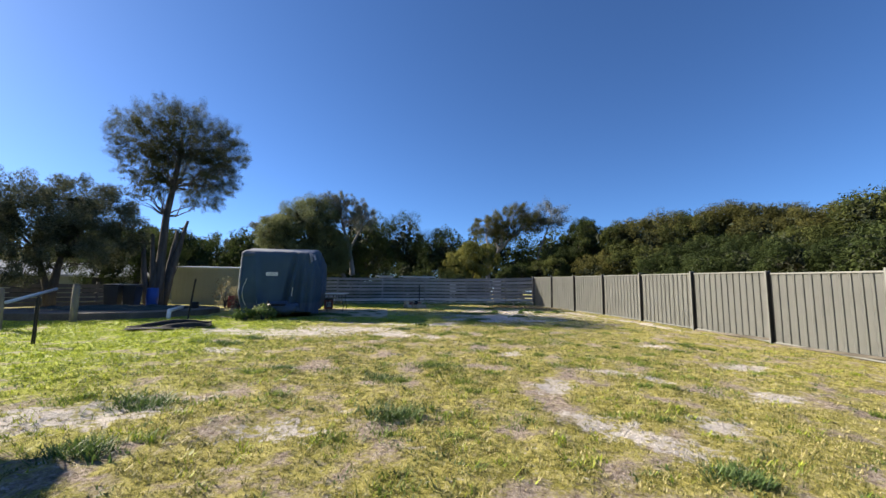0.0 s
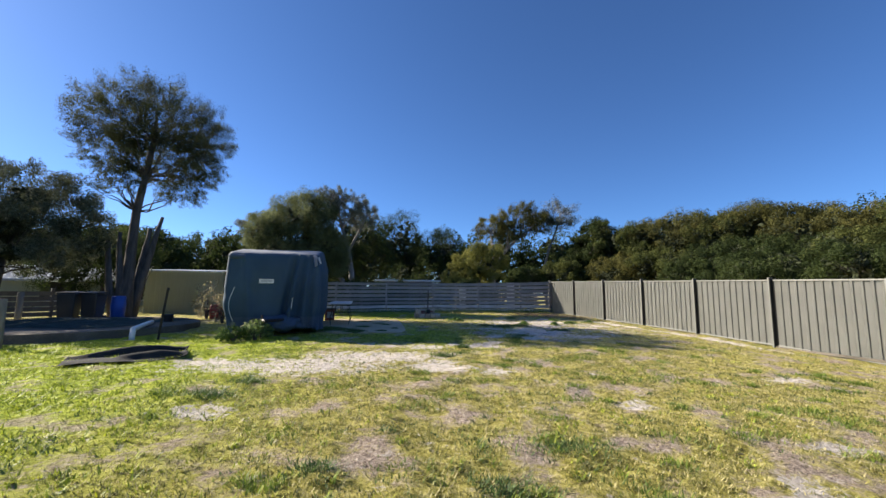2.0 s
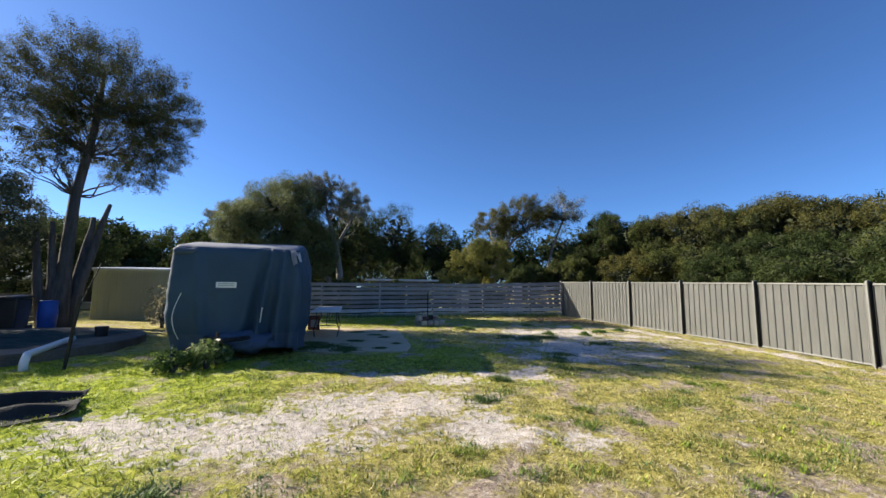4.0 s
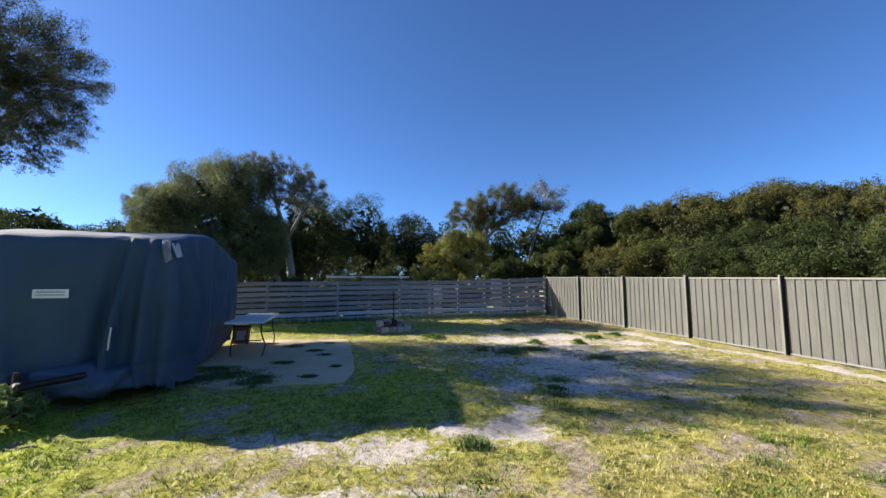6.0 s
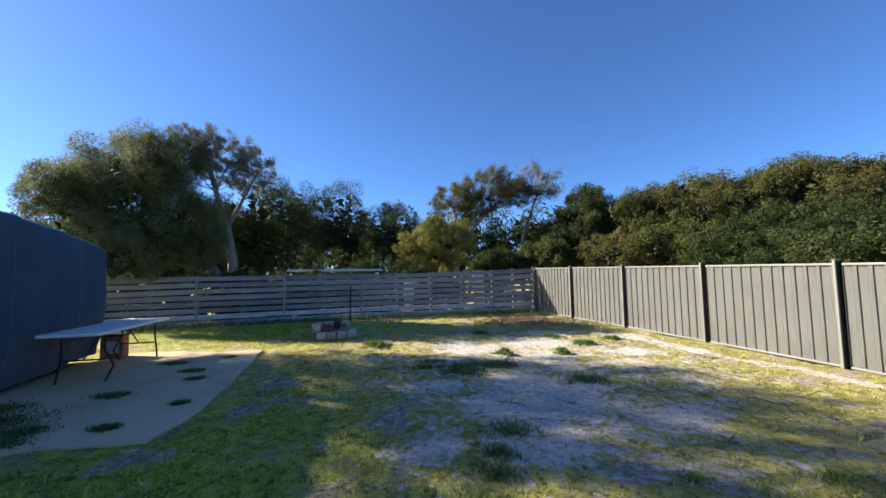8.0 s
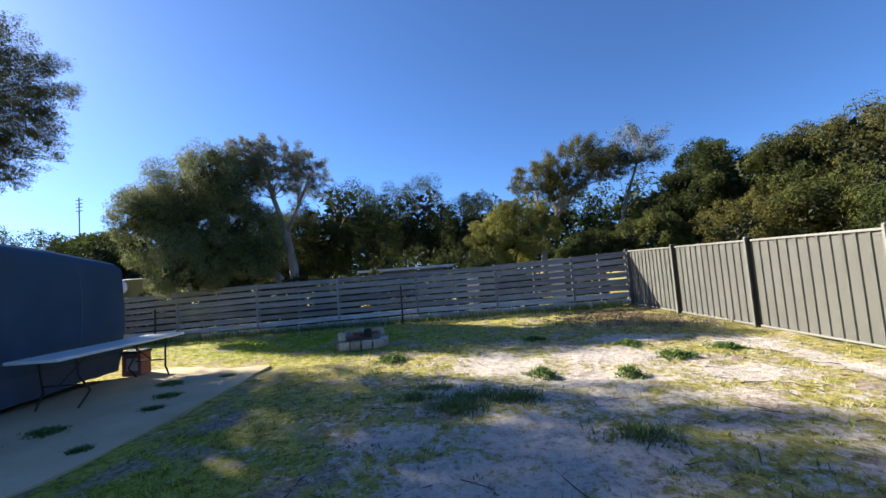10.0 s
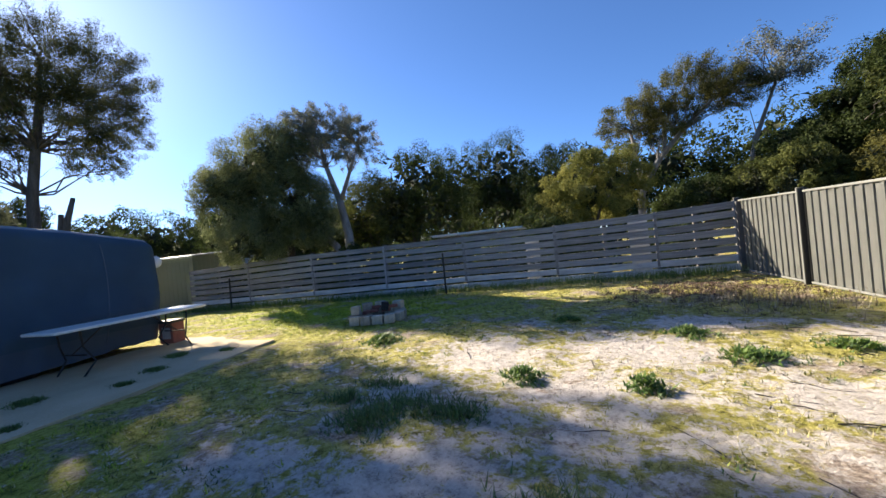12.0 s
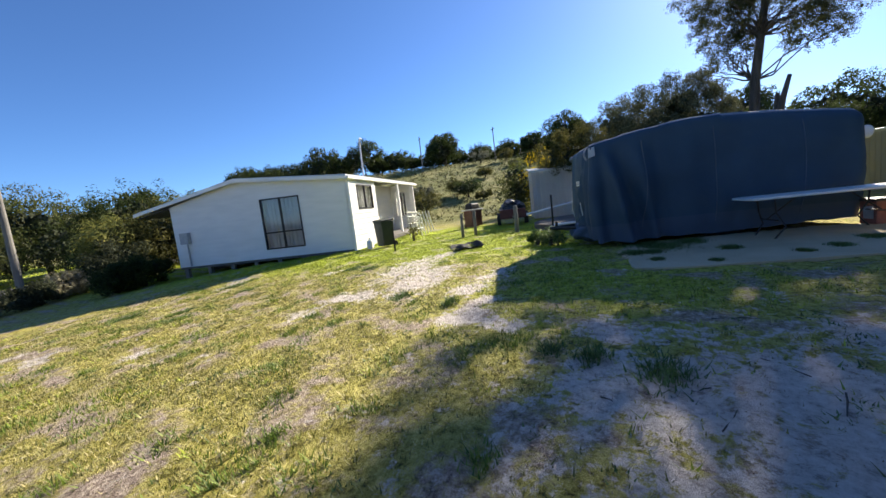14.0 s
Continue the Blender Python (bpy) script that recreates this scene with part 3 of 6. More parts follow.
# sticks, bark and brown leaf litter on the sandy half of the yard
lx, ly = np.random.normal(4.3, 0.9, 1500), np.random.normal(21.6, 0.7, 1500)
inside = (lx < 8.7 - (ly - 10.4) * 0.232) & (ly < 22.8 + lx * 0.238)
lx, ly = lx[inside], ly[inside]
blades("leaf_litter", np.stack([lx, ly, lie(lx, ly)], -1), 0.03, 0.02, M["brown_litter"], "brown leaf and bark litter by the fence corner", 4, 2.2, category="litter")
sticks = bmesh.new()
for _ in range(110):
    ax_, ay_, turn, ln = random.uniform(0.0, 6.2), random.uniform(12.2, 20.5), random.uniform(0, math.tau), random.uniform(0.08, 0.4)
    bx_, by_ = ax_ + ln * math.cos(turn), ay_ + ln * math.sin(turn)
    if max(ax_, bx_) > 8.4 - (ay_ - 10.4) * 0.232:
        continue
    za, zb = (float(lie(np.array([q]), np.array([w]))[0]) + 0.006 for q, w in ((ax_, ay_), (bx_, by_)))
    tube(sticks, bend((ax_, ay_, za), (bx_, by_, zb), 0.008, 3), [0.005, 0.005, 0.004, 0.002], 4)
tagged(part("fallen_sticks", sticks, M["bark_dark"], None), "thin fallen sticks strewn over the sand", "litter", kind="stuff")


# ---- leaves and trees ----
def leaves(name, centres, radii, count, size, mat, parent, droop=0.25, aspect=0.32, billow=0.7, crisp=False):
    """A crown of small pointed leaves gathered in clumps round the given centres."""
    centres, radii = np.array(centres), np.array(radii)
    w = radii ** 2
    pick = np.random.choice(len(centres), count, p=w / w.sum())
    d = np.random.normal(0, 0.45, (count, 3))
    d *= np.minimum(1, 0.95 / (np.linalg.norm(d, axis=1) + 1e-6))[:, None]
    if crisp:
        d *= (np.random.uniform(0.55, 1.0, count) / (np.linalg.norm(d, axis=1) + 1e-6))[:, None]
    mid = centres.mean(0)
    out = centres - mid + np.random.normal(0, 0.5, centres.shape) + (0, 0, 0.2)
    out /= np.linalg.norm(out, axis=1)[:, None]
    o = out[pick]
    along = (d * o).sum(1)[:, None] * o
    if not crisp:
        d = (d - along) * 0.85 + along * 1.5
    c = centres[pick] + d * radii[pick][:, None]
    nrm = d * billow * 2 + np.random.normal(0, 0.42, (count, 3)) + (0, 0, 0.25)
    nrm /= np.linalg.norm(nrm, axis=1)[:, None]
    ax = np.cross(nrm, np.random.normal(0, 1, (count, 3))) + o * 0.5 + (0, 0, -droop)
    ax /= np.linalg.norm(ax, axis=1)[:, None] + 1e-9
    sd = np.cross(ax, nrm)
    sd /= np.linalg.norm(sd, axis=1)[:, None] + 1e-9
    ln = size * np.random.uniform(0.6, 1.4, count)[:, None]
    v = np.stack([c - ax * ln * 0.4 + sd * ln * aspect * 0.5, c - ax * ln * 0.4 - sd * ln * aspect * 0.5, c + ax * ln * 0.7], 1).reshape(-1, 3)
    return link(name, raw_mesh(name, v, None, 3), mat, parent)


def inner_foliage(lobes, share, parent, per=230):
    """The dense inside of a crown, its shade put into a dark colour: larger leaves and twigs filling each lobe."""
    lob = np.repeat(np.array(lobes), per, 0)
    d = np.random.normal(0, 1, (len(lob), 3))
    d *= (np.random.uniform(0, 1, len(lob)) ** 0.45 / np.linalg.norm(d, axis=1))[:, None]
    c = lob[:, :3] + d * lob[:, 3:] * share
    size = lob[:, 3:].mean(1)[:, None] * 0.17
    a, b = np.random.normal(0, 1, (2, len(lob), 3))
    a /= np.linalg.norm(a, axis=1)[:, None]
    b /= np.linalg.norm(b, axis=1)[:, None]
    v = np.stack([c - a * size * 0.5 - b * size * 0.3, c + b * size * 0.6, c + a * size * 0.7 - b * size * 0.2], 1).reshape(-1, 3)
    return link("inner_foliage", raw_mesh("inner_foliage", v, None, 3), M["crown_shade_leaf"], parent)


def shell(lobes, per, spread=(0.22, 0.4), low=-0.75, inner=0.35):
    """Clump centres on the outer part of each lobe (x, y, z, rx, ry, rz)."""
    cs, rs = [], []
    for x, y, z, rx, ry, rz in lobes:
        k = 0
        while k < per:
            d = Vector((random.gauss(0, 1), random.gauss(0, 1), random.gauss(0, 1))).normalized()
            if d.z < low:
                continue
            s = random.uniform(inner, 1.0) ** 0.7
            cs.append((x + d.x * rx * s, y + d.y * ry * s, z + d.z * rz * s))
            rs.append(random.uniform(*spread) * (rx + ry + rz) / 3)
            k += 1
    return cs, rs


def tree(name, base, stems, lobes, label, leaf, count, size, bark, per=14, spread=(0.22, 0.4), limbs=12, limb_r=0.035, group="", low=-0.75, droop=0.25, aspect=0.42, twigs=0, bare=None, core=0.0):
    """A tree: stems are lists of (x, y, z, radius) from the base; limbs run from the stems' upper ends to clumps of the crown."""
    bx, by = base
    ob = thing(name, (bx, by, gh(bx, by)), label, "tree" if name.endswith("tree") else "bush", group)
    z0 = gh(bx, by)
    bm = bmesh.new()
    tips = []
    for st in stems:
        tube(bm, [(x, y, z) for x, y, z, r in st], [r for *_, r in st], 9)
        tips += [Vector(q[:3]) for q in st[len(st) // 2:]] if bare is None or st not in stems[bare:] else []
    part("trunk", bm, M[bark], ob, smooth=True)
    lob = [(x - bx, y - by, z - z0, rx, ry, rz) for x, y, z, rx, ry, rz in lobes]
    cs, rs = shell(lob, per, spread, low, 0.6 if core else 0.35)
    if limbs:
        bm = bmesh.new()
        for c in random.sample(cs, min(limbs, len(cs))):
            c = Vector(c)
            s = min(tips, key=lambda q: (q - c).length + 1.5 * max(0.0, q.z - c.z + 0.6))
            d = (c - s).length
            tube(bm, bend(s, c, 0.06 * d, 5), [limb_r * f for f in (1, 0.8, 0.6, 0.45, 0.3, 0.15)], 6, cap=False)
            for _ in range(twigs):
                e = c + Vector((random.gauss(0, 0.2), random.gauss(0, 0.2), random.gauss(0, 0.16)))
                tube(bm, bend(s.lerp(c, 0.7), e, 0.05, 4), [limb_r * f for f in (0.4, 0.3, 0.22, 0.15, 0.08)], 4, cap=False)
        part("limb", bm, M[bark], ob, smooth=True)
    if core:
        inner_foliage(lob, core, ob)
    leaves("crown", cs, rs, count, size, L[leaf], ob, droop, aspect, 0.7, core > 0)
    return ob


def simple_stem(h, r, lean=(0, 0)):
    return [(0, 0, -0.1, r * 1.25), (lean[0] * 0.2, lean[1] * 0.2, h * 0.35, r), (lean[0] * 0.6, lean[1] * 0.6, h * 0.7, r * 0.75), (lean[0], lean[1], h, r * 0.5)]


# tall tree with broken side stems beside the round concrete pad
tree("tall_tree", (-13.02, 17.32),
     [[(0, 0, -0.1, 0.36), (0.02, 0.05, 1.2, 0.21), (-0.02, 0.1, 2.6, 0.17), (0.0, 0.15, 4.2, 0.145), (0.1, 0.3, 5.6, 0.125), (0.15, 0.5, 7.2, 0.1), (0.1, 0.6, 8.6, 0.05)],
      [(0.15, 0.15, -0.1, 0.2), (0.25, 0.38, 1.4, 0.15), (0.36, 0.66, 2.7, 0.11), (0.42, 0.76, 3.4, 0.09), (0.5, 0.92, 4.1, 0.06)],
      [(0.05, 0.2, 0.1, 0.18), (0.12, 0.42, 1.6, 0.14), (0.14, 0.62, 2.8, 0.1), (0.2, 0.66, 3.2, 0.085), (0.18, 0.7, 3.6, 0.07)],
      [(-0.05, -0.1, 0.0, 0.19), (-0.16, -0.12, 1.5, 0.13), (-0.24, -0.2, 2.7, 0.08), (-0.27, -0.2, 3.3, 0.06)],
      [(-0.2, -0.2, -0.1, 0.16), (-0.35, -0.35, 1.2, 0.12), (-0.42, -0.45, 2.4, 0.09), (-0.46, -0.5, 3.0, 0.07)]],
     [(-12.8, 17.9, 8.6, 2.6, 2.4, 1.75), (-11.8, 18.9, 8.2, 1.6, 1.6, 1.5), (-13.8, 16.7, 8.1, 1.6, 1.5, 1.5), (-12.6, 18.2, 7.1, 2.1, 2.2, 1.4), (-11.9, 19.3, 6.8, 1.2, 1.3, 1.1), (-13.7, 16.7, 6.8, 1.1, 1.1, 1.1), (-13.4, 16.9, 5.7, 0.9, 0.9, 0.7), (-12.2, 18.8, 5.7, 1.0, 1.0, 0.7)],
     "tall grey-barked tree with broken stems and dark feathery crown", "backlit", 190000, 0.06, "bark_grey", 220, (0.09, 0.16), 80, 0.036, twigs=2, aspect=0.28, bare=1)
tree("olive_tree", (-15.4, 14.9), [simple_stem(2.2, 0.16, (0.2, 0.1)), simple_stem(2.4, 0.12, (-0.5, -0.3))],
     [(-15.4, 15.0, 3.6, 2.7, 2.7, 1.9), (-14.4, 16.2, 3.7, 1.4, 1.4, 1.3), (-16.3, 13.6, 3.9, 1.9, 1.9, 1.9), (-15.0, 15.4, 4.6, 1.8, 1.8, 1.3), (-16.6, 13.4, 2.4, 1.9, 1.9, 1.6), (-14.9, 14.9, 2.7, 1.3, 1.3, 0.9)], "bushy olive tree with grey-green leaves", "olive_grey", 110000, 0.07, "bark_dark", 90, (0.11, 0.2), 26, core=0.25)
tree("olive_tree", (-17.6, 11.8), [simple_stem(2.0, 0.14)], [(-17.6, 11.8, 3.0, 2.0, 2.0, 1.8), (-17.0, 10.6, 3.2, 1.5, 1.5, 1.3)], "bushy dark tree behind the white shed", "olive", 30000, 0.085, "bark_dark", 60, (0.14, 0.24), 10, core=0.6)
# leaning tree hanging over the timber fence
tree("leaning_tree", (-5.55, 23.0),
     [[(0, 0, -0.1, 0.2), (-0.1, 0, 1.0, 0.17), (-0.15, 0.05, 2.0, 0.15), (-0.35, 0.0, 3.2, 0.12), (-0.7, -0.1, 4.4, 0.08), (-1.0, -0.1, 5.6, 0.045)],
      [(-0.1, 0, 0.9, 0.14), (-0.7, -0.05, 1.7, 0.12), (-1.5, -0.2, 2.4, 0.1), (-2.3, -0.4, 3.2, 0.07)], [(-0.35, 0, 3.1, 0.08), (0.1, 0.1, 4.1, 0.06), (0.5, 0.2, 5.0, 0.035)]],
     [(-6.1, 22.9, 6.1, 1.3, 1.2, 1.1), (-5.2, 23.2, 5.5, 1.05, 1.0, 1.1), (-6.9, 22.7, 6.3, 1.0, 1.0, 0.85)], "leaning pale-limbed tree with thin grey-green crown", "grey", 36000, 0.062, "bark_pale", 110, (0.08, 0.17), 70, 0.024, twigs=3, aspect=0.3)
tree("dense_tree", (-8.0, 22.6), [simple_stem(3.2, 0.16, (0.1, -0.2))],
     [(-8.1, 22.0, 4.9, 1.9, 1.6, 1.8), (-7.7, 22.3, 5.7, 1.3, 1.2, 1.0), (-9.0, 21.5, 4.0, 1.5, 1.3, 1.7), (-7.2, 22.3, 3.5, 1.5, 1.3, 1.6), (-9.6, 21.2, 4.4, 1.1, 1.0, 1.0), (-7.9, 21.0, 2.6, 1.3, 1.0, 0.9), (-6.6, 22.3, 2.9, 1.0, 0.9, 0.9)], "dense feathery green tree spilling over the timber fence", "feather", 150000, 0.085, "bark_dark", 90, (0.15, 0.28), 12, core=0.6, droop=0.8, aspect=0.2)
tree("grey_tree", (-10.4, 23.4), [simple_stem(3.4, 0.12, (0.3, 0))], [(-10.4, 22.6, 4.7, 1.4, 1.2, 1.0), (-9.4, 22.8, 5.2, 1.1, 1.0, 0.9)], "thin grey-green tree behind the fence", "grey", 22000, 0.08, "bark_pale", 90, (0.08, 0.17), 8, aspect=0.3)
tree("garden_tree", (-19.5, 23.8), [simple_stem(3.0, 0.14, (0.2, 0.1))], [(-19.5, 23.8, 3.6, 2.3, 2.3, 1.7), (-20.6, 22.9, 2.6, 1.8, 1.8, 1.6), (-18.4, 24.6, 2.6, 1.8, 1.8, 1.6)], "dark round tree behind the cream shed", "dark", 24000, 0.09, "bark_dark", 50, (0.15, 0.27), 8, low=-0.9, core=0.5)
# trees between the timber fence and the neighbouring roof
for tx, ty, th, tw, lf in ((-7.2, 30.0, 7.6, 2.3, "dark"), (-4.8, 38.0, 9.2, 2.7, "dark"), (-0.8, 36.0, 7.2, 1.9, "dark"), (-9.2, 29.2, 5.8, 2.0, "mid"), (-8.5, 40.0, 9.4, 2.8, "dark")):
    tree("garden_tree", (tx, ty), [simple_stem(th * 0.6, 0.13, (0.2, 0.1)), simple_stem(th * 0.55, 0.09, (-0.4, -0.2))],
         [(tx, ty, th * 0.68, tw, tw, th * 0.3), (tx - tw * 0.5, ty, th * 0.5, tw * 0.75, tw * 0.75, th * 0.22), (tx + tw * 0.5, ty + 0.2, th * 0.48, tw * 0.8, tw * 0.8, th * 0.25)], "dark green garden tree behind the timber fence", lf, 36000, 0.085, "bark_dark", 44, (0.16, 0.3), 14, core=0.8, group="trees behind the timber fence")
tree("golden_bush", (1.4, 28.6), [simple_stem(2.6, 0.1), simple_stem(2.2, 0.08, (0.5, 0.2))], [(1.5, 28.6, 3.2, 1.7, 1.4, 1.7), (0.4, 28.4, 2.4, 1.3, 1.1, 1.4), (2.5, 28.7, 3.6, 1.3, 1.1, 1.4)], "yellow-green feathery bush lit by the sun", "bright", 60000, 0.07, "bark_dark", 70, (0.13, 0.24), 8, droop=0.5, core=0.22)
tree("forked_tree", (3.25, 33.2),
     [[(0, 0, -0.1, 0.24), (0.05, 0, 1.4, 0.19), (0.1, 0, 2.8, 0.17), (0.9, -0.1, 4.2, 0.13), (2.0, -0.3, 5.4, 0.1), (3.4, -0.6, 6.6, 0.05)],
      [(0.1, 0, 2.7, 0.13), (0.1, 0.1, 4.2, 0.1), (-0.1, 0.2, 5.8, 0.06)], [(1.2, -0.1, 4.5, 0.09), (1.3, 0, 5.8, 0.07), (1.9, 0, 7.0, 0.04)]],
     [(3.2, 33.1, 6.6, 1.6, 1.5, 1.3), (5.6, 32.9, 7.5, 1.9, 1.7, 1.4), (7.0, 32.6, 7.0, 1.6, 1.4, 1.2), (4.6, 33.0, 6.2, 1.3, 1.2, 0.9)], "forked tree with spreading flat-topped crown", "olive", 66000, 0.07, "bark_pale", 110, (0.11, 0.22), 70, 0.04, twigs=2)
tree("bare_tree", (7.6, 33.0), [[(0, 0, -0.1, 0.14), (-0.4, 0, 2.5, 0.11), (0.1, -0.2, 4.6, 0.09), (0.8, -0.5, 6.6, 0.05)]], [(8.5, 32.2, 7.6, 1.6, 1.4, 1.2)], "half-bare grey tree with fine twigs", "grey", 5000, 0.1, "bark_pale", 40, (0.2, 0.36), 60, 0.03, twigs=4)
# thicket behind the steel fence
THICKET = [(9.3, 31.2, 5.2, 1.6, "dark"), (10.4, 30.2, 7.0, 1.5, "dark"), (12.4, 29.2, 6.4, 2.1, "mid"), (14.6, 27.9, 6.9, 2.3, "olive"), (16.3, 26.2, 6.3, 2.0, "mid"), (17.9, 24.7, 7.1, 2.1, "olive"),
           (19.3, 22.9, 6.9, 2.2, "olive"), (20.3, 20.8, 6.4, 2.2, "olive"), (21.0, 18.2, 6.9, 2.4, "mid"), (21.6, 15.0, 6.6, 2.4, "dark"), (22.0, 11.8, 7.0, 2.5, "olive"), (22.4, 8.5, 6.6, 2.4, "mid"), (22.0, 5.0, 6.4, 2.4, "dark"),
           (13.0, 26.0, 4.2, 2.0, "mid"), (15.2, 24.0, 4.4, 2.0, "dark"), (16.6, 21.6, 4.3, 2.0, "dark"), (17.8, 18.8, 4.4, 2.1, "mid"), (18.4, 15.6, 4.2, 2.1, "dark"), (18.8, 12.3, 4.4, 2.1, "dark"), (19.0, 9.0, 4.2, 2.1, "dark"), (10.8, 27.8, 3.8, 1.8, "olive"), (7.6, 29.6, 3.8, 1.5, "mid"), (14.0, 20.0, 3.3, 1.8, "dark"), (15.4, 16.8, 3.3, 1.8, "dark"), (15.8, 13.4, 3.3, 1.8, "dark"), (13.0, 22.8, 3.2, 1.7, "dark"), (5.4, 30.2, 3.2, 1.5, "dark"),
           (17.5, 30.5, 7.4, 2.6, "dark"), (21.5, 27.0, 7.6, 2.8, "olive"), (24.5, 22.0, 7.6, 2.8, "dark"), (26.0, 16.0, 7.8, 3.0, "mid"), (26.5, 10.0, 7.8, 3.0, "dark")]
for tx, ty, th, tw, lf in THICKET:
    th, tw = th * (1.1 if tx < 18 else 1.0), tw * 1.08
    lob = [(tx, ty, th * 0.6, tw * 0.8, tw * 0.8, th * 0.3)]
    for k in range(11):
        a, up = k * 2.4 + random.uniform(-0.4, 0.4), 0.95 - k * 0.115
        out = math.sqrt(max(0.1, 1 - up * up)) if up > 0 else 1.0
        r = tw * random.uniform(0.36, 0.54)
        lob.append((tx + tw * 0.82 * out * math.cos(a), ty + tw * 0.82 * out * math.sin(a), th * (0.58 + 0.27 * up), r, r, r * random.uniform(0.62, 0.85)))
    close = tx < 20.6 and ty > 14
    tree("thicket_tree", (tx, ty), [simple_stem(th * 0.6, 0.12, (0.2, 0.1)), simple_stem(th * 0.5, 0.09, (-0.5, -0.2))], lob, "dense round-crowned native tree in a thicket", lf, 30000 if close else 7000, 0.084 if close else 0.15, "bark_dark", 15, (0.28, 0.42), 14, group="thicket behind the steel fence", low=-0.4, core=0.8, aspect=0.5)
# far trees round the place
FAR = [(-52, 52, 8.5), (-45, 50, 8), (-38, 48, 8.5), (-31, 46, 7.5), (-25, 45, 8.5), (-19, 44, 8), (-13, 43, 7.5), (-7, 42, 8), (-1, 42, 7.6), (5, 43, 8), (11, 42, 8.5), (18, 40, 8.5), (25, 37, 9), (31, 31, 9),
       (-27, 33, 6.2), (-22, 30, 5.6), (-33, 36, 7), (-40, 30, 7), (-34, 22, 5.5), (-13.5, 30, 4.6), (-17, 33, 5.4)]
for tx, ty, th in FAR:
    tw = th * 0.45
    bz = gh(tx, ty)
    tree("far_tree", (tx, ty), [simple_stem(th * 0.6, 0.2)], [(tx, ty, bz + th * 0.64, tw, tw, th * 0.32), (tx - tw * 0.7, ty, bz + th * 0.42, tw * 0.8, tw * 0.8, th * 0.3), (tx + tw * 0.7, ty, bz + th * 0.4, tw * 0.8, tw * 0.8, th * 0.3)], "dark round-crowned tree in the distance", "dark", 7000, 0.24, "bark_dark", 50, (0.14, 0.28), 8, 0.06, group="far trees", low=-0.6, core=0.5, aspect=0.5)


# ---- steel fence ----
F0, FD, BAY = Vector((5.364, 24.381)), Vector((0.2264, -0.974)), 2.38
FRZ = math.degrees(math.atan2(FD.y, FD.x))


def fence_top(k):
    return 2.21 - 0.0485 * k - (0.05 if k > 6 else 0.0)


def sheet_profile(width, pitch=0.197, depth=0.026):
    """Across a roll-formed sheet: broad flats with narrow sloping grooves."""
    pts, x, n = [], 0.0, round(width / pitch)
    pitch = width / n
    for _ in range(n):
        pts += [(x, 0.0), (x + pitch * 0.56, 0.0), (x + pitch * 0.68, depth), (x + pitch * 0.94, depth * 0.85)]
        x += pitch
    return pts + [(width, 0.0)]


def steel_panel(k):
    a, b = F0 + FD * BAY * k, F0 + FD * BAY * (k + 1)
    za, zb = fence_top(k + 0.001), fence_top(k + 1)
    ga, gb = gh(*a), gh(*b)
    ob = thing("steel_fence_panel", (a.x, a.y, ga), "grey ribbed steel fence panel with posts and rails", "fence", "steel fence panels", FRZ)
    lo = lambda x: (gb - ga) * x / BAY + 0.02
    hi = lambda x: za - ga + (zb - za) * x / BAY
    for i in range(3):
        x0, w = 0.062 + i * 0.758, 0.758
        bm = bmesh.new()
        rows = []
        for x, d in sheet_profile(w):
            xx = x0 + x
            rows.append((bm.verts.new((xx, -0.012 - d + 0.012, lo(xx) + 0.04)), bm.verts.new((xx, -d, hi(xx) - 0.05))))
        for p, q in zip(rows, rows[1:]):
            bm.faces.new((p[0], q[0], q[1], p[1]))
        bmesh.ops.solidify(bm, geom=bm.faces[:], thickness=0.004)
        part("infill_sheet", bm, M["steel_fence"], ob)
    slope = math.degrees(math.atan2(zb - za, BAY))
    gs = math.degrees(math.atan2(gb - ga, BAY))
    part("top_rail", one_box((BAY / 2 + 0.02, -0.014, (hi(0) + hi(BAY)) / 2 - 0.035), (BAY - 0.1, 0.062, 0.04), (0, -slope, 0), 0.006), M["steel_post"], ob)
    part("bottom_rail", one_box((BAY / 2 + 0.02, -0.014, (lo(0) + lo(BAY)) / 2 + 0.025), (BAY - 0.1, 0.062, 0.035), (0, -gs, 0), 0.006), M["steel_post"], ob)
    bm = one_box((-0.008, -0.015, (za - ga) / 2), (0.042, 0.15, za - ga + 0.06), (0, 0, 0), 0.004)
    box(bm, (0.037, 0.055, (za - ga) / 2), (0.05, 0.006, za - ga + 0.02))
    box(bm, (0.061, 0.015, (za - ga) / 2), (0.005, 0.075, za - ga - 0.02))
    # Post takes the colour of its shaded flank; post_face keeps the fence paint.
    post = part("post", bm, M["post_slot_shade"], ob, "steel channel post with the shade of its slot put into its dark colour")
    part("post_face", one_box((-0.016, -0.093, (za - ga) / 2), (0.034, 0.006, za - ga + 0.06)), M["steel_post"], post, "grey painted front strip")
    part("post_cap", one_box((-0.008, -0.04, za - ga + 0.037), (0.05, 0.108, 0.014), (0, 0, 0), 0.005), M["steel_post"], post)
    return ob


for k in range(12):
    steel_panel(k)
for k in range(5, 9):
    a = F0 + FD * BAY * k
    q = thing("plinth", (a.x, a.y, gh(*a)), "low concrete plinth strip under the steel fence", "plinth", "fence plinths", FRZ)
    part("strip", one_box((BAY / 2, -0.03, -0.01), (BAY, 0.06, 0.06), (0, 0, 0), 0.01), M["old_concrete"], q)

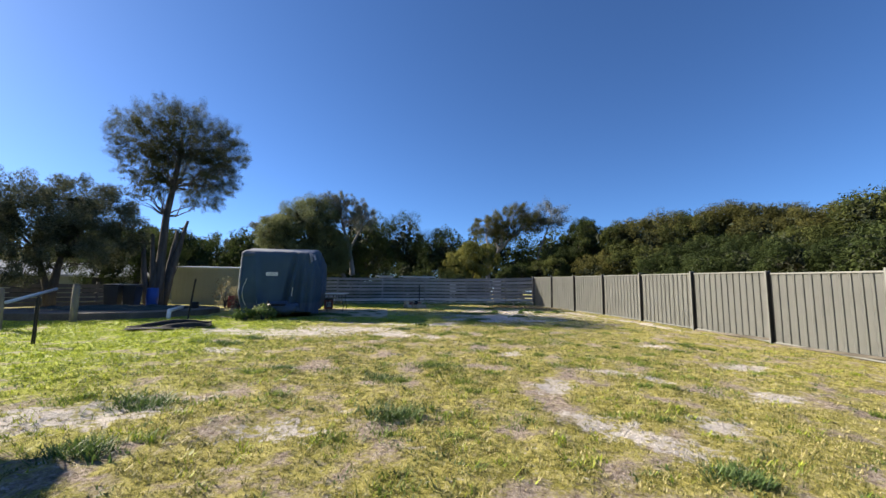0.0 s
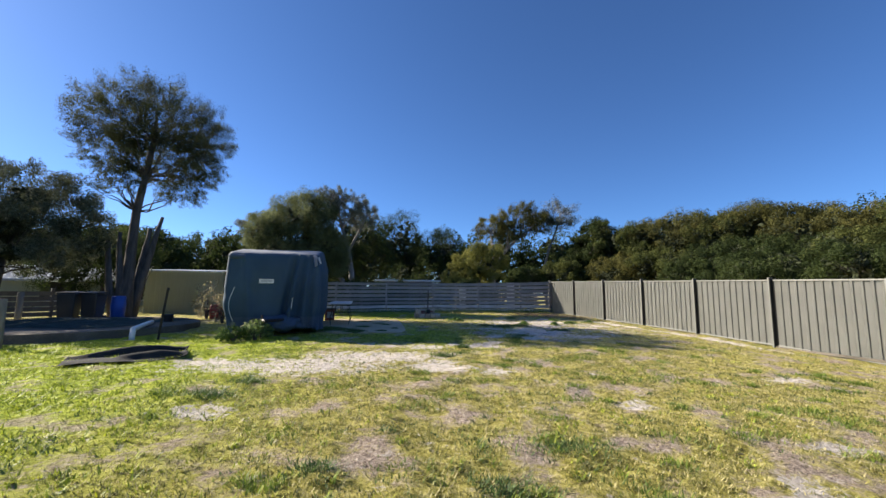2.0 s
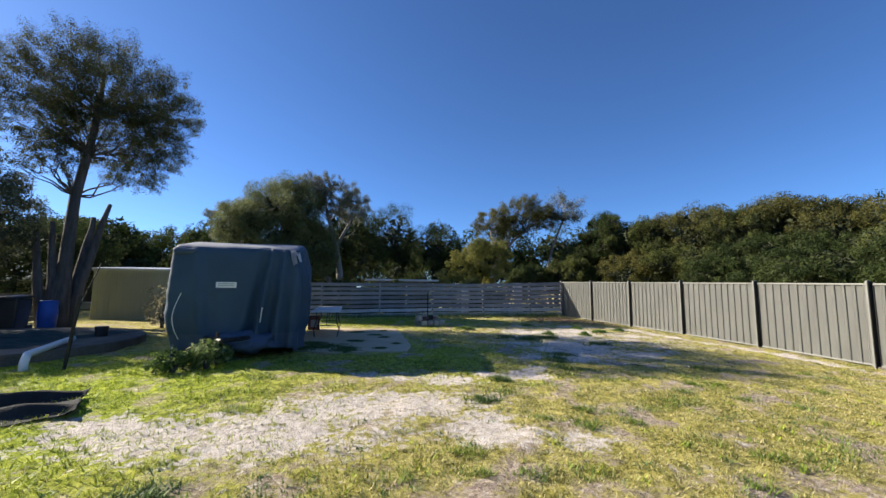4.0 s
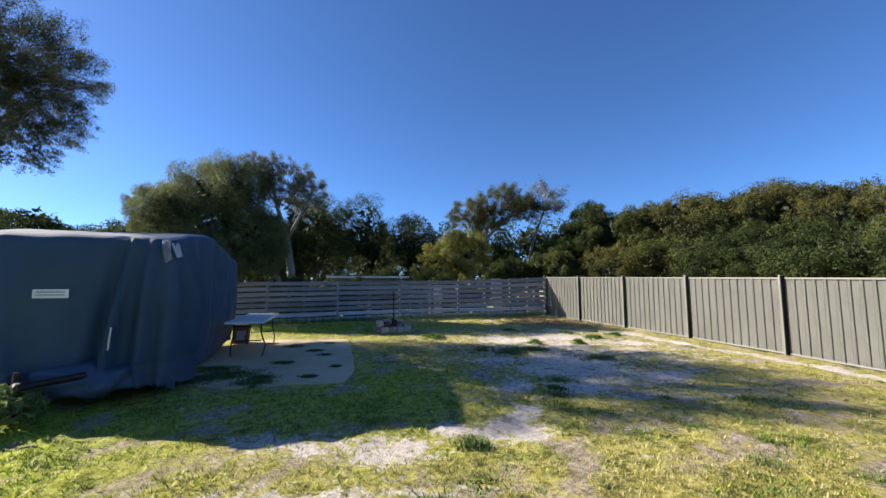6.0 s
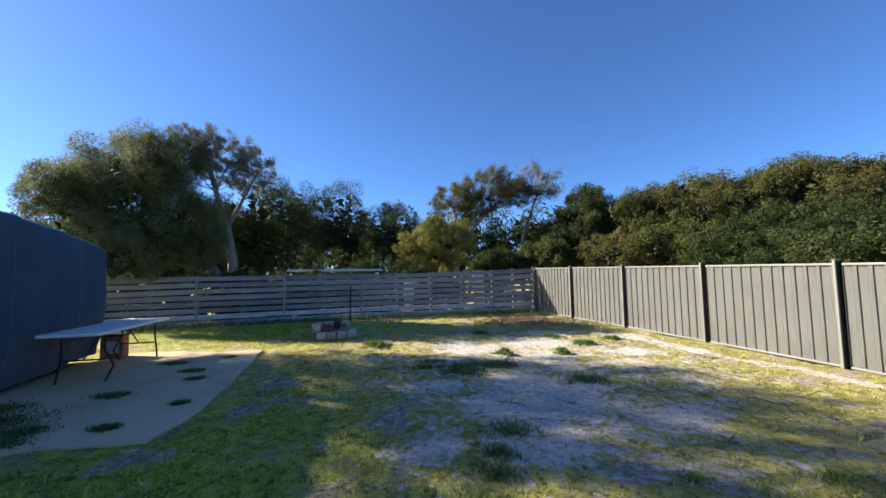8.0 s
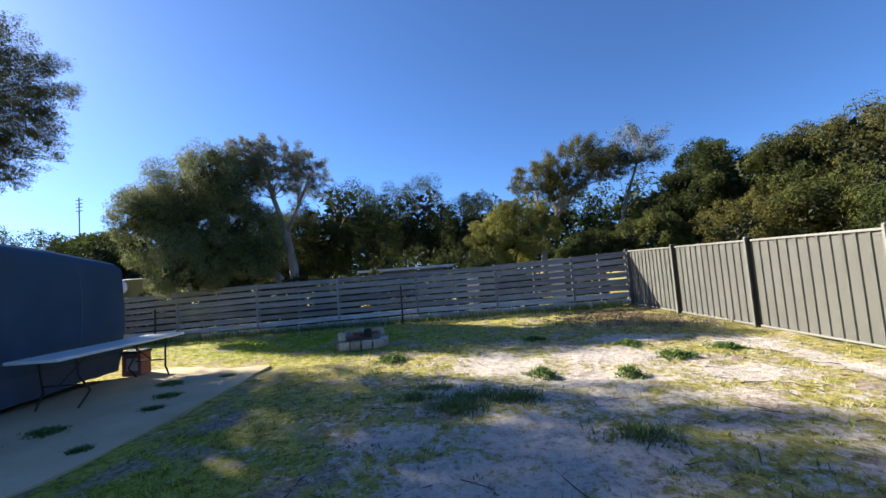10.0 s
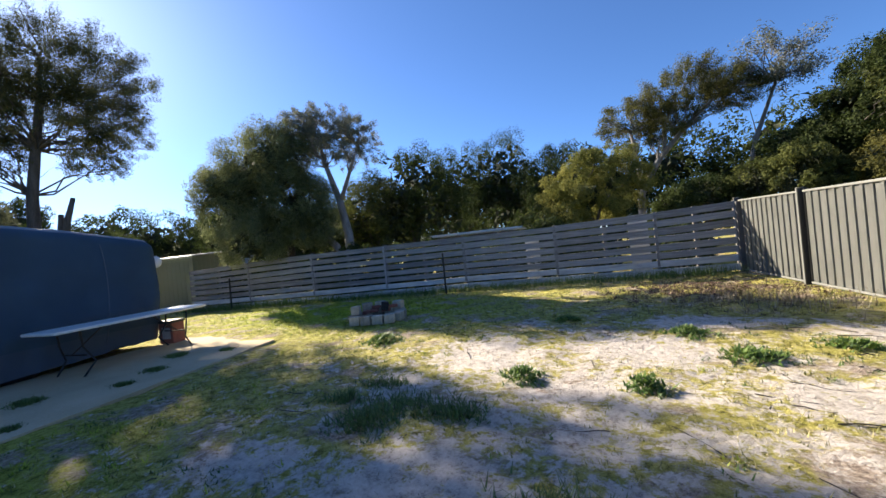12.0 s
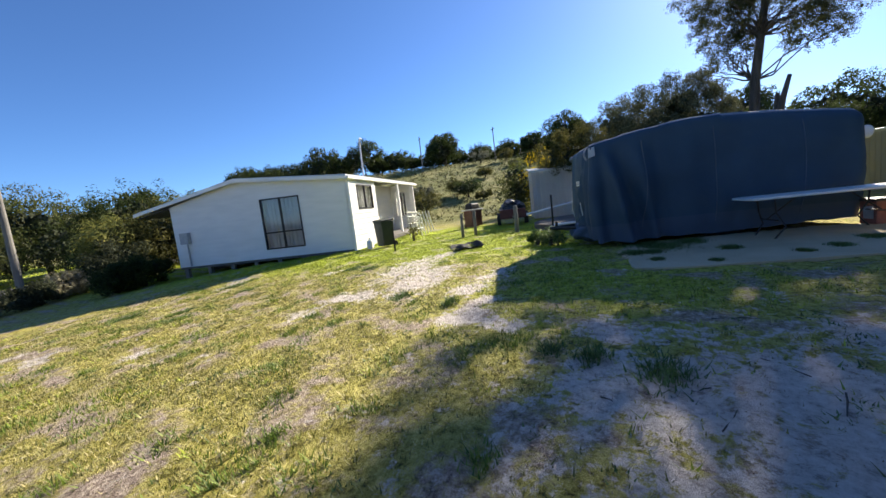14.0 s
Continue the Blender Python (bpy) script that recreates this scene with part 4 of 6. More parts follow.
# ---- timber fence ----
T0, TD = Vector((5.30, 24.35)), Vector((-0.9728, -0.2315))
TRZ = math.degrees(math.atan2(TD.y, TD.x))
POSTS = (0.0, 1.78, 4.26, 6.78, 9.22, 11.7, 14.1, 16.55)


def timber_top(u):
    return float(np.interp(u, (0, 2, 5, 12, 16.6), (2.2, 2.11, 2.05, 2.02, 1.87)))


def timber_low(u):
    return float(np.interp(u, (0, 4, 7, 12, 16.6), (0.47, 0.5, 0.53, 0.45, 0.44)))


def timber_bay(i):
    u0, u1 = POSTS[i], POSTS[i + 1]
    a = T0 + TD * u0
    ob = thing("timber_fence_bay", (a.x, a.y, 0), "weathered grey horizontal board fence with narrow gaps", "fence", "timber fence bays", TRZ)
    w = u1 - u0
    rows = 8
    for r in range(rows):
        z0 = timber_low(u0) + (timber_top(u0) - timber_low(u0)) * (r + 0.5) / rows
        z1 = timber_low(u1) + (timber_top(u1) - timber_low(u1)) * (r + 0.5) / rows
        h = (timber_top(u0) - timber_low(u0)) / rows - random.uniform(0.044, 0.06)
        dz = random.uniform(-0.006, 0.006)
        bm = one_box((0, 0, 0), (w - 0.012, 0.022, h), (0, 0, 0), 0.004)
        b = part("board", bm, M["board_pale" if r < 2 else "board"], ob)
        b.matrix_basis = pose(w / 2, random.uniform(-0.003, 0.003), (z0 + z1) / 2 + dz, 0, -math.degrees(math.atan2(z1 - z0, w)) + random.uniform(-0.25, 0.25), 0)
    for x in (0.0, w / 2):
        t, l = timber_top(u0 + x), timber_low(u0 + x)
        part("post", one_box((x, -0.06, (t + l) / 2 - 0.05), (0.09, 0.07, t - l + 0.1), (0, 0, 0), 0.006), M["board_dark"], ob)
        if x == 0:
            part("cover_batten", one_box((x + 0.03, 0.018, (t + l) / 2 + 0.1), (0.06, 0.014, (t - l) * 0.82), (0, 0, 0), 0.003), M["board"], ob)
    return ob


for i in range(len(POSTS) - 1):
    timber_bay(i)
cp = thing("corner_post", (5.33, 24.3, 0.4), "dark square timber corner post", "post")
part("shaft", one_box((0, 0, 0.88), (0.1, 0.1, 1.76), (0, 0, TRZ), 0.008), M["board_dark"], cp)


# ---- covered caravan ----
CA, CB = Vector((-4.12, 12.38)), Vector((-5.2, 16.85))
CAX = (CB - CA).normalized()
CRZ = math.degrees(math.atan2(CAX.y, CAX.x))
CLEN, CWID, CG = (CB - CA).length, 2.15, 0.42


def caravan():
    ob = thing("covered_caravan", (CA.x, CA.y, CG), "caravan under a slate-blue canvas storage cover", "caravan", rz=CRZ)
    # local x runs along the body, y to its far side, z up; the shape is a rounded box with sagging folds
    bm = bmesh.new()
    nx, ny, nz_ = 84, 48, 40
    grid = {}
    z_lo, R = 0.12, 0.2

    def top(f):
        return sum(float(np.interp(min(1, max(0, f + d)), (0, 0.06, 0.15, 0.4, 0.62, 0.88, 0.97, 1.0), (2.05, 2.12, 2.2, 2.33, 2.3, 2.17, 2.12, 2.05))) for d in (-0.09, -0.06, -0.03, 0, 0.03, 0.06, 0.09)) / 7

    def shape(a, b, c):
        """a, b, c in 0..1 on the surface of a cube."""
        h = top(a)
        p = Vector((a * CLEN, b * CWID, z_lo + c * (h - z_lo)))
        r = R * (1.0 if a > 0.5 else 0.5)
        q = Vector((min(max(p.x, r), CLEN - r), min(max(p.y, r), CWID - r), min(max(p.z, -5), h - r)))
        d = p - q
        nrm = d.normalized() if d.length > 1e-6 else Vector((0, 0, 1))
        s = q + nrm * r if d.length > 1e-6 else p
        # bulging sides, tighter low down at the rear, creases and folds
        bulge = 0.07 * math.sin(math.pi * min(1, c)) - 0.05 * (1 - c) ** 2
        s += nrm * bulge * (0.4 if nrm.z > 0.5 else 1.0)
        along = p.x if abs(nrm.y) > 0.6 else p.y
        fold = noise.noise(Vector((along * 3.2, 0.35 * c, 1.0 if abs(nrm.y) > 0.6 else 7.0))) * 0.016
        front = max(0.0, 1.0 - p.x / 0.9) * max(0.0, 1.0 - p.y / 1.1)
        fold += front * 0.06 * math.sin(p.x * 15 + p.y * 17 + 2.5 * c) * (0.3 + 0.7 * (1 - c) ** 0.5)
        fold += 0.022 * noise.fractal(s * 1.9, 1.0, 2.0, 3) + 0.035 * noise.noise(s * 1.1)
        if nrm.x < -0.5:
            for y0, tilt, wid, amp in ((0.46, 0.26, 0.045, 0.085), (0.57, 0.3, 0.08, -0.085), (0.22, 0.1, 0.06, 0.05), (0.33, 0.2, 0.07, -0.045), (1.75, -0.2, 0.08, 0.04)):
                fold += amp * math.exp(-((p.y - y0 - tilt * (1 - c)) / wid) ** 2) * 1.7 * min(1, 1.3 * (1 - c) + 0.42)
        if nrm.y < -0.5:
            for x0, tilt, wid, amp in ((0.3, 0.5, 0.08, 0.1), (0.5, 0.7, 0.1, -0.07), (0.85, 0.35, 0.1, 0.07), (1.15, 0.2, 0.12, -0.04)):
                fold += amp * math.exp(-((p.x - x0 - tilt * (0.75 - c)) / wid) ** 2) * 1.3 * smooth01((1 - c) * 3.2)
        s += nrm * float(fold) * (0.4 if nrm.z > 0.6 else (0.75 + 0.9 * (1 - c)))
        return s

    def vert(i, j, k):
        key = (i, j, k)
        if key not in grid:
            grid[key] = bm.verts.new(shape(i / nx, j / ny, k / nz_))
        return grid[key]

    def face(*keys):
        f = bm.faces.new([vert(*key) for key in keys])
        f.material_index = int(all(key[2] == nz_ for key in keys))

    for i in range(nx):
        for k in range(nz_):
            face((i, 0, k), (i + 1, 0, k), (i + 1, 0, k + 1), (i, 0, k + 1))
            face((i, ny, k), (i, ny, k + 1), (i + 1, ny, k + 1), (i + 1, ny, k))
    for j in range(ny):
        for k in range(nz_):
            face((0, j, k), (0, j, k + 1), (0, j + 1, k + 1), (0, j + 1, k))
            face((nx, j, k), (nx, j + 1, k), (nx, j + 1, k + 1), (nx, j, k + 1))
        for i in range(nx):
            face((i, j, nz_), (i + 1, j, nz_), (i + 1, j + 1, nz_), (i, j + 1, nz_))
    for key, v in grid.items():
        if key[2] == 0:
            e = key[0] / nx * 7 + key[1] / ny * 5
            low = 0.05 * noise.noise(Vector((e * 1.7, 3.3, 0))) + (0.16 * math.exp(-((key[1] / ny - 0.66) / 0.13) ** 2) - 0.16 * math.exp(-((key[1] / ny - 0.95) / 0.07) ** 2) if key[0] < 3 else 0.0) + (0.1 if key[0] == 0 else 0.0) + 0.06 * smooth01((key[0] / nx - 0.55) / 0.4)
            v.co.z += float(low)
    bmesh.ops.recalc_face_normals(bm, faces=bm.faces)
    roof = bm.copy()
    skirt = bm.copy()
    low_z = z_lo + 0.36
    bmesh.ops.delete(skirt, geom=[f for f in skirt.faces if f.calc_center_median().z > low_z], context="FACES")
    bmesh.ops.delete(bm, geom=[f for f in bm.faces if f.calc_center_median().z <= low_z], context="FACES")
    bmesh.ops.delete(bm, geom=[f for f in bm.faces if f.material_index], context="FACES")
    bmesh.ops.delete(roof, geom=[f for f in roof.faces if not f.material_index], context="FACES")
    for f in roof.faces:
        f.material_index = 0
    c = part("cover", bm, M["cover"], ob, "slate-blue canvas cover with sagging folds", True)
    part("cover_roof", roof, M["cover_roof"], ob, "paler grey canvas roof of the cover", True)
    part("cover_skirt", skirt, M["cover_band"], ob, "lighter hem panel of the canvas cover", True)
    # seams down the side, printed patch, straps, torn flap, dish
    for f in (0.2, 0.47, 0.78):
        pts = [shape(f + 0.006 * math.sin(3 * q), 0, 0.1 + 0.8 * q) + Vector((0, -0.004, 0)) for q in np.linspace(0, 1, 14)]
        part("seam", one_tube(pts, 0.008, 5), M["cover_seam"], c, "paler stitched seam")
    patch = one_box((0, 0, 0), (0.012, 0.34, 0.105), (0, 0, 0), 0.003)
    pt = part("label_patch", patch, M["white_plastic"], c, "white printed patch on the front")
    mid = shape(0.0, 0.57, 0.63)
    pt.location = mid + Vector((-0.012, 0, 0))
    for dz in (0.02, -0.015):
        part("print_bar", one_box((mid.x - 0.02, mid.y, mid.z + dz), (0.006, 0.27, 0.018), (0, 0, 0), 0.0), M["grey_print"], c)
    strap = [shape(0.0, 0.9 + 0.05 * math.sin(q * 3), 0.55 - 0.42 * q) + Vector((-0.012, 0, 0)) for q in np.linspace(0, 1, 12)]
    part("strap", one_tube(strap, 0.008, 5), M["white_plastic"], ob, "white strap")
    strap = [shape(0.0, 0.27 + 0.015 * q, 0.42 - 0.14 * q) + Vector((-0.016, 0, 0)) for q in np.linspace(0, 1, 6)]
    part("strap", one_tube(strap, 0.011, 5), M["white_plastic"], ob, "white strap")
    bm = bmesh.new()
    rows = []
    for i in range(7):
        f = i / 6
        a, b = shape(0.018, 0.0, 0.96 - 0.09 * f), shape(0.0, 0.035 * (1 - 0.9 * f), 0.96 - 0.1 * f)
        rows.append((bm.verts.new(a + Vector((0, -0.02 - 0.03 * f, 0))), bm.verts.new(b + Vector((-0.03, -0.03, 0)))))
    for p, q in zip(rows, rows[1:]):
        bm.faces.new((p[0], p[1], q[1], q[0]))
    bmesh.ops.solidify(bm, geom=bm.faces[:], thickness=0.006)
    part("torn_flap", bm, M["white_plastic"], c, "torn white flap at the roof corner")
    bm = bmesh.new()
    rows = []
    for i in range(9):
        f = i / 8
        a, b = shape(0.0, 0.075 - 0.03 * f, 0.975 - 0.16 * f), shape(0.0, 0.025 - 0.01 * f, 0.975 - 0.13 * f)
        curl = Vector((-0.03 - 0.05 * math.sin(f * 3), -0.01, 0.01))
        rows.append((bm.verts.new(a + curl), bm.verts.new(a.lerp(b, 0.5) + curl * 1.5), bm.verts.new(b + curl)))
    for p, q in zip(rows, rows[1:]):
        for k in range(2):
            bm.faces.new((p[k], p[k + 1], q[k + 1], q[k]))
    bmesh.ops.solidify(bm, geom=bm.faces[:], thickness=0.006)
    part("torn_lining", bm, M["grey_print"], c, "pale lining hanging from the torn corner", True)
    # the rolled edge standing out at the far roof corner
    roll = [shape(0.0, q, 1.0) + Vector((-0.03, 0, -0.06 - 0.03 * math.sin(q * 9))) for q in np.linspace(0.8, 1.0, 10)]
    part("rolled_edge", one_tube(roll, [0.03, 0.045, 0.05, 0.055, 0.06, 0.065, 0.07, 0.075, 0.075, 0.06], 10), M["cover_band"], c, "rolled canvas edge at the roof corner", True)
    at = shape(1.0, 0.06, 0.78)
    dish = bmesh.new()
    bmesh.ops.create_uvsphere(dish, u_segments=16, v_segments=8, radius=0.115)
    bmesh.ops.transform(dish, matrix=pose(at.x + 0.03, at.y - 0.02, at.z, 90, 0, 0) @ Matrix.Diagonal((1, 1, 0.35, 1)), verts=dish.verts)
    part("round_lamp", dish, M["white_plastic"], ob, "white round fitting at the rear corner", True)
    # running gear
    for y in (0.3, CWID - 0.3):
        for x in (CLEN * 0.55,):
            bm = bmesh.new()
            bmesh.ops.create_cone(bm, cap_ends=True, segments=28, radius1=0.3, radius2=0.3, depth=0.18)
            bmesh.ops.transform(bm, matrix=pose(x, y, 0.28, 90, 0, 0), verts=bm.verts)
            bmesh.ops.bevel(bm, geom=[e for e in bm.edges if len({round(v.co.y, 3) for v in e.verts}) == 1], offset=0.03, segments=2, affect="EDGES")
            wh = part("wheel", bm, M["rubber"], ob, smooth=True)
            bm = bmesh.new()
            bmesh.ops.create_cone(bm, cap_ends=True, segments=20, radius1=0.18, radius2=0.14, depth=0.19)
            bmesh.ops.transform(bm, matrix=pose(x, y, 0.28, 90, 0, 0), verts=bm.verts)
            part("rim", bm, M["alloy"], wh)
    part("chassis", one_box((CLEN / 2, CWID / 2, 0.38), (CLEN - 0.3, CWID - 0.5, 0.14), (0, 0, 0), 0.02), M["dark_metal"], ob)
    part("underbody", one_box((CLEN / 2, CWID / 2, 0.66), (CLEN - 0.35, CWID - 0.35, 0.42), (0, 0, 0), 0.04), M["dark_metal"], ob)
    bm = bmesh.new()
    tube(bm, [(0.3, 0.45, 0.4), (-0.75, CWID / 2, 0.42)], 0.04, 8)
    tube(bm, [(0.3, CWID - 0.45, 0.4), (-0.75, CWID / 2, 0.42)], 0.04, 8)
    part("drawbar", bm, M["dark_metal"], ob, "dark steel drawbar")
    part("jockey_wheel", one_tube([(-0.6, CWID / 2 + 0.1, 0.0), (-0.6, CWID / 2 + 0.1, 0.55)], 0.03, 8), M["dark_metal"], ob, "dark steel jockey stand")
    bm = bmesh.new()
    bmesh.ops.create_icosphere(bm, subdivisions=4, radius=1.0)
    for v in bm.verts:
        d = v.co.copy()
        k = 1 + 0.22 * noise.fractal(d * 1.7 + Vector((4, 0, 0)), 1.0, 2.0, 3) + 0.1 * math.sin(9 * d.y + 3 * d.z)
        v.co = Vector((0.02 + 0.34 * d.x * k, 0.85 + 0.55 * d.y * k, max(0.06, 0.3 + 0.2 * d.z * k)))
    part("drawbar_skirt", bm, M["cover_band"], ob, "slack canvas over the drawbar", True)
    return ob


caravan()


# ---- folding table, crates and slab beside the caravan ----
def folding_table():
    ob = thing("folding_table", (-4.5, 14.71, 0.44), "white plastic folding trestle table on dark legs", "table", rz=101.0)
    Lx, W, H = 2.35, 0.7, 0.71
    part("tabletop", one_box((Lx / 2, -W / 2, H), (Lx, W, 0.045), (0, 0, 0), 0.015), M["white_plastic"], ob)
    for x, s in ((0.35, 1), (Lx - 0.35, -1)):
        for y in (-0.1, -W + 0.1):
            part("leg", one_tube([(x, y, H - 0.03), (x + 0.02 * s, y, 0.45), (x + 0.12 * s, y + (0.07 if y > -0.3 else -0.07), 0.22), (x - 0.04 * s, y + (0.03 if y > -0.3 else -0.03), 0.0)], 0.014, 8), M["dark_metal"], ob, "dark bent steel leg")
        part("cross_bar", one_tube([(x + 0.05 * s, -0.1, 0.32), (x + 0.05 * s, -W + 0.1, 0.32)], 0.012, 8), M["dark_metal"], ob)
        part("brace", one_tube([(x + 0.02 * s, -W / 2, 0.33), (x + 0.45 * s, -W / 2, H - 0.04)], 0.011, 8), M["dark_metal"], ob)
    return ob


folding_table()


def carton():
    ob = thing("storage_box", (-5.05, 16.9, gh(-5.05, 16.9) + 0.02), "reddish-brown storage box with a pale printed side behind the table", "box", rz=12)
    part("body", one_box((0, 0, 0.2), (0.34, 0.26, 0.4), (0, 0, 0), 0.015), M["brick"], ob)
    part("lid", one_box((0, 0, 0.415), (0.37, 0.29, 0.05), (0, 0, 0), 0.015), M["bin_black"], ob)
    part("printed_panel", one_box((0.02, -0.134, 0.2), (0.2, 0.006, 0.22), (0, 0, 0), 0.002), M["grey_print"], ob, "pale printed panel")
    return ob


carton()


def slab():
    out = []
    rim = [(-4.3, 12.95), (-3.6, 12.75), (-2.9, 12.85), (-2.0, 12.97), (-1.93, 13.7), (-2.15, 15.0), (-2.35, 16.2), (-2.58, 17.28), (-3.3, 17.1), (-4.2, 17.35), (-5.1, 17.25), (-5.2, 16.2), (-4.9, 14.5)]
    n = len(rim)
    for i in range(n):
        a, b = Vector(rim[i]), Vector(rim[(i + 1) % n])
        steps = max(2, int((b - a).length / 0.12))
        for k in range(steps):
            p = a.lerp(b, k / steps)
            wob = 0.05 if 3 <= i <= 6 else 0.16
            d = (p - Vector((-3.6, 15.0))).normalized()
            p += d * wob * (noise.noise(Vector((p.x * 3.1, p.y * 3.1, 2))) * 1.0)
            out.append((p.x, p.y))
    bm = bmesh.new()
    prism(bm, out, 0.2, 0.49)
    for v in bm.verts:
        if v.co.z > 0.4:
            v.co.z = gh(v.co.x, v.co.y) + 0.022
    ob = part("concrete_slab", bm, M["concrete"], None)
    return tagged(ob, "worn pale concrete slab with ragged edges", "slab")


slab()
px, py = [], []
for cx, cy, r in ((-3.3, 14.4, 0.16), (-3.9, 13.5, 0.45), (-4.4, 13.2, 0.4), (-3.3, 13.0, 0.25), (-3.0, 15.6, 0.14), (-3.6, 16.2, 0.16), (-2.7, 15.1, 0.1), (-2.6, 13.3, 0.1), (-3.3, 13.3, 0.15), (-4.3, 14.0, 0.3), (-2.3, 14.0, 0.08), (-2.9, 16.6, 0.1)):
    k = int(2400 * r)
    px += list(cx + np.random.normal(0, r * 0.55, k))
    py += list(cy + np.random.normal(0, r * 0.4, k))
blades("slab_weeds", np.stack([px, py, gz(np.array(px), np.array(py)) + 0.018], -1), 0.026, 0.009, M["dark_blade"], "weeds and moss growing on the concrete slab", 3, 1.6)


def rock_block(name="block", size=(0.36, 0.2, 0.17), seed=0):
    bm = one_box((0, 0, 0), size, (0, 0, 0), 0.014)
    for v in bm.verts:
        v.co += Vector(noise.noise_vector(v.co * 9 + Vector((seed * 3.7, 0, 0)))) * 0.008
    me = bpy.data.meshes.new(name)
    bm.to_mesh(me)
    bm.free()
    return me


def fire_pit():
    ob = thing("fire_pit", (-1.48, 18.8, gh(-1.48, 18.8)), "fire pit ringed with pale limestone blocks and bricks", "fire pit", rz=18)
    ob.scale = (0.8, 0.8, 0.85)
    meshes = [rock_block("block", (0.245, 0.2, 0.19), s) for s in range(3)]
    for i, (x, y, z, r) in enumerate(((-0.42, -0.45, 0.1, 3), (-0.14, -0.48, 0.1, -2), (0.14, -0.47, 0.1, 4), (0.41, -0.4, 0.1, 10), (0.55, -0.13, 0.1, 82), (0.55, 0.15, 0.1, 94), (0.42, 0.42, 0.1, 170), (0.14, 0.48, 0.1, 2), (-0.15, 0.48, 0.1, -4), (-0.43, 0.42, 0.1, 12), (-0.56, 0.13, 0.1, 88), (-0.57, -0.16, 0.1, 93),
                                   (-0.52, -0.12, 0.29, 98), (-0.42, 0.4, 0.29, 30), (-0.1, 0.5, 0.29, 5), (0.4, 0.42, 0.29, -15))):
        me = meshes[i % 3]
        b = link("block", me, M["block"], ob)
        b.matrix_basis = pose(x, y, z, random.uniform(-2, 2), random.uniform(-2, 2), r)
    brick = rock_block("brick", (0.22, 0.1, 0.075), 9)
    for x, y, z, r in ((-0.2, 0.3, 0.2, 5), (0.1, 0.32, 0.2, -8), (-0.15, 0.31, 0.28, 12), (-0.35, 0.1, 0.2, 80), (0.3, 0.3, 0.28, 20)):
        b = link("brick", brick, M["brick"], ob)
        b.matrix_basis = pose(x, y, z, 0, 0, r)
    bm = bmesh.new()
    bmesh.ops.create_grid(bm, x_segments=18, y_segments=18, size=0.5)
    for v in bm.verts:
        v.co.z = 0.06 + 0.05 * noise.noise(v.co * 6)
    part("ash_bed", bm, M["ash"], ob, "dark ash and charred bricks", True)
    bm = bmesh.new()
    bmesh.ops.create_cube(bm, size=1)
    bmesh.ops.transform(bm, matrix=pose(0.12, 0.2, 0.3, 4, 6, 15) @ Matrix.Diagonal((0.18, 0.14, 0.2, 1)), verts=bm.verts)
    bmesh.ops.bevel(bm, geom=bm.edges[:], offset=0.02, segments=2, affect="EDGES")
    part("charred_lump", bm, M["ash"], ob)
    return ob


fire_pit()


def star_picket(x, y, h, lean=(0, 0), label="dark steel star picket driven into the ground", z=None):
    z = gh(x, y) if z is None else z
    ob = thing("star_picket", (x, y, z), label, "stake", "steel pickets")
    bm = bmesh.new()
    for a in (90, 210, 330):
        box(bm, (0.014 * math.cos(radians(a)), 0.014 * math.sin(radians(a)), h / 2), (0.03, 0.006, h), (0, 0, a), 0.0015)
    bmesh.ops.transform(bm, matrix=Matrix.Shear("XY", 4, (lean[0], lean[1])), verts=bm.verts)
    part("shaft", bm, M["dark_metal"], ob)
    cap = one_tube([(lean[0] * h, lean[1] * h, h - 0.05), (lean[0] * h, lean[1] * h, h + 0.01)], 0.022, 8)
    part("cap", cap, M["rubber"], ob)
    return ob


star_picket(-1.55, 21.9, 1.1)
star_picket(-8.7, 20.55, 1.0, (0.03, 0))
star_picket(-6.45, 6.35, 0.75)
star_picket(-7.23, 11.15, 1.15, (0.1, 0.02))


def round_post(x, y, h, r=0.07, lean=(0, 0)):
    ob = thing("timber_post", (x, y, gh(x, y)), "weathered grey round timber post", "post", "timber posts")
    part("shaft", one_tube([(0, 0, -0.1), (lean[0] * 0.5, lean[1] * 0.5, h / 2), (*lean, h - 0.02), (*lean, h)], [r, r * 0.98, r * 0.95, r * 0.8], 14), M["old_pole"], ob, smooth=True)
    return ob


round_post(-9.15, 9.68, 0.92, 0.075)
round_post(-9.35, 8.1, 0.9, 0.06, (-0.03, 0))
round_post(-8.8, 7.8, 0.85, 0.055, (-0.05, 0))
round_post(-14.6, 15.1, 1.0, 0.085)


# ---- round pad, pipe, shade cloth, bins ----
def round_pad():
    ob = thing("round_concrete_pad", (-10.95, 13.0, 0.4), "raised round concrete pad with mossy sides", "pad")
    R, h = 3.0, 0.2
    bm = bmesh.new()
    bmesh.ops.create_cone(bm, cap_ends=True, segments=96, radius1=R, radius2=R, depth=h + 0.2)
    bmesh.ops.translate(bm, vec=(0, 0, h / 2 - 0.1), verts=bm.verts)
    bmesh.ops.bevel(bm, geom=[e for e in bm.edges if all(v.co.z > 0 for v in e.verts)], offset=0.02, segments=2, affect="EDGES")
    part("slab", bm, M["old_concrete"], ob)
    return ob


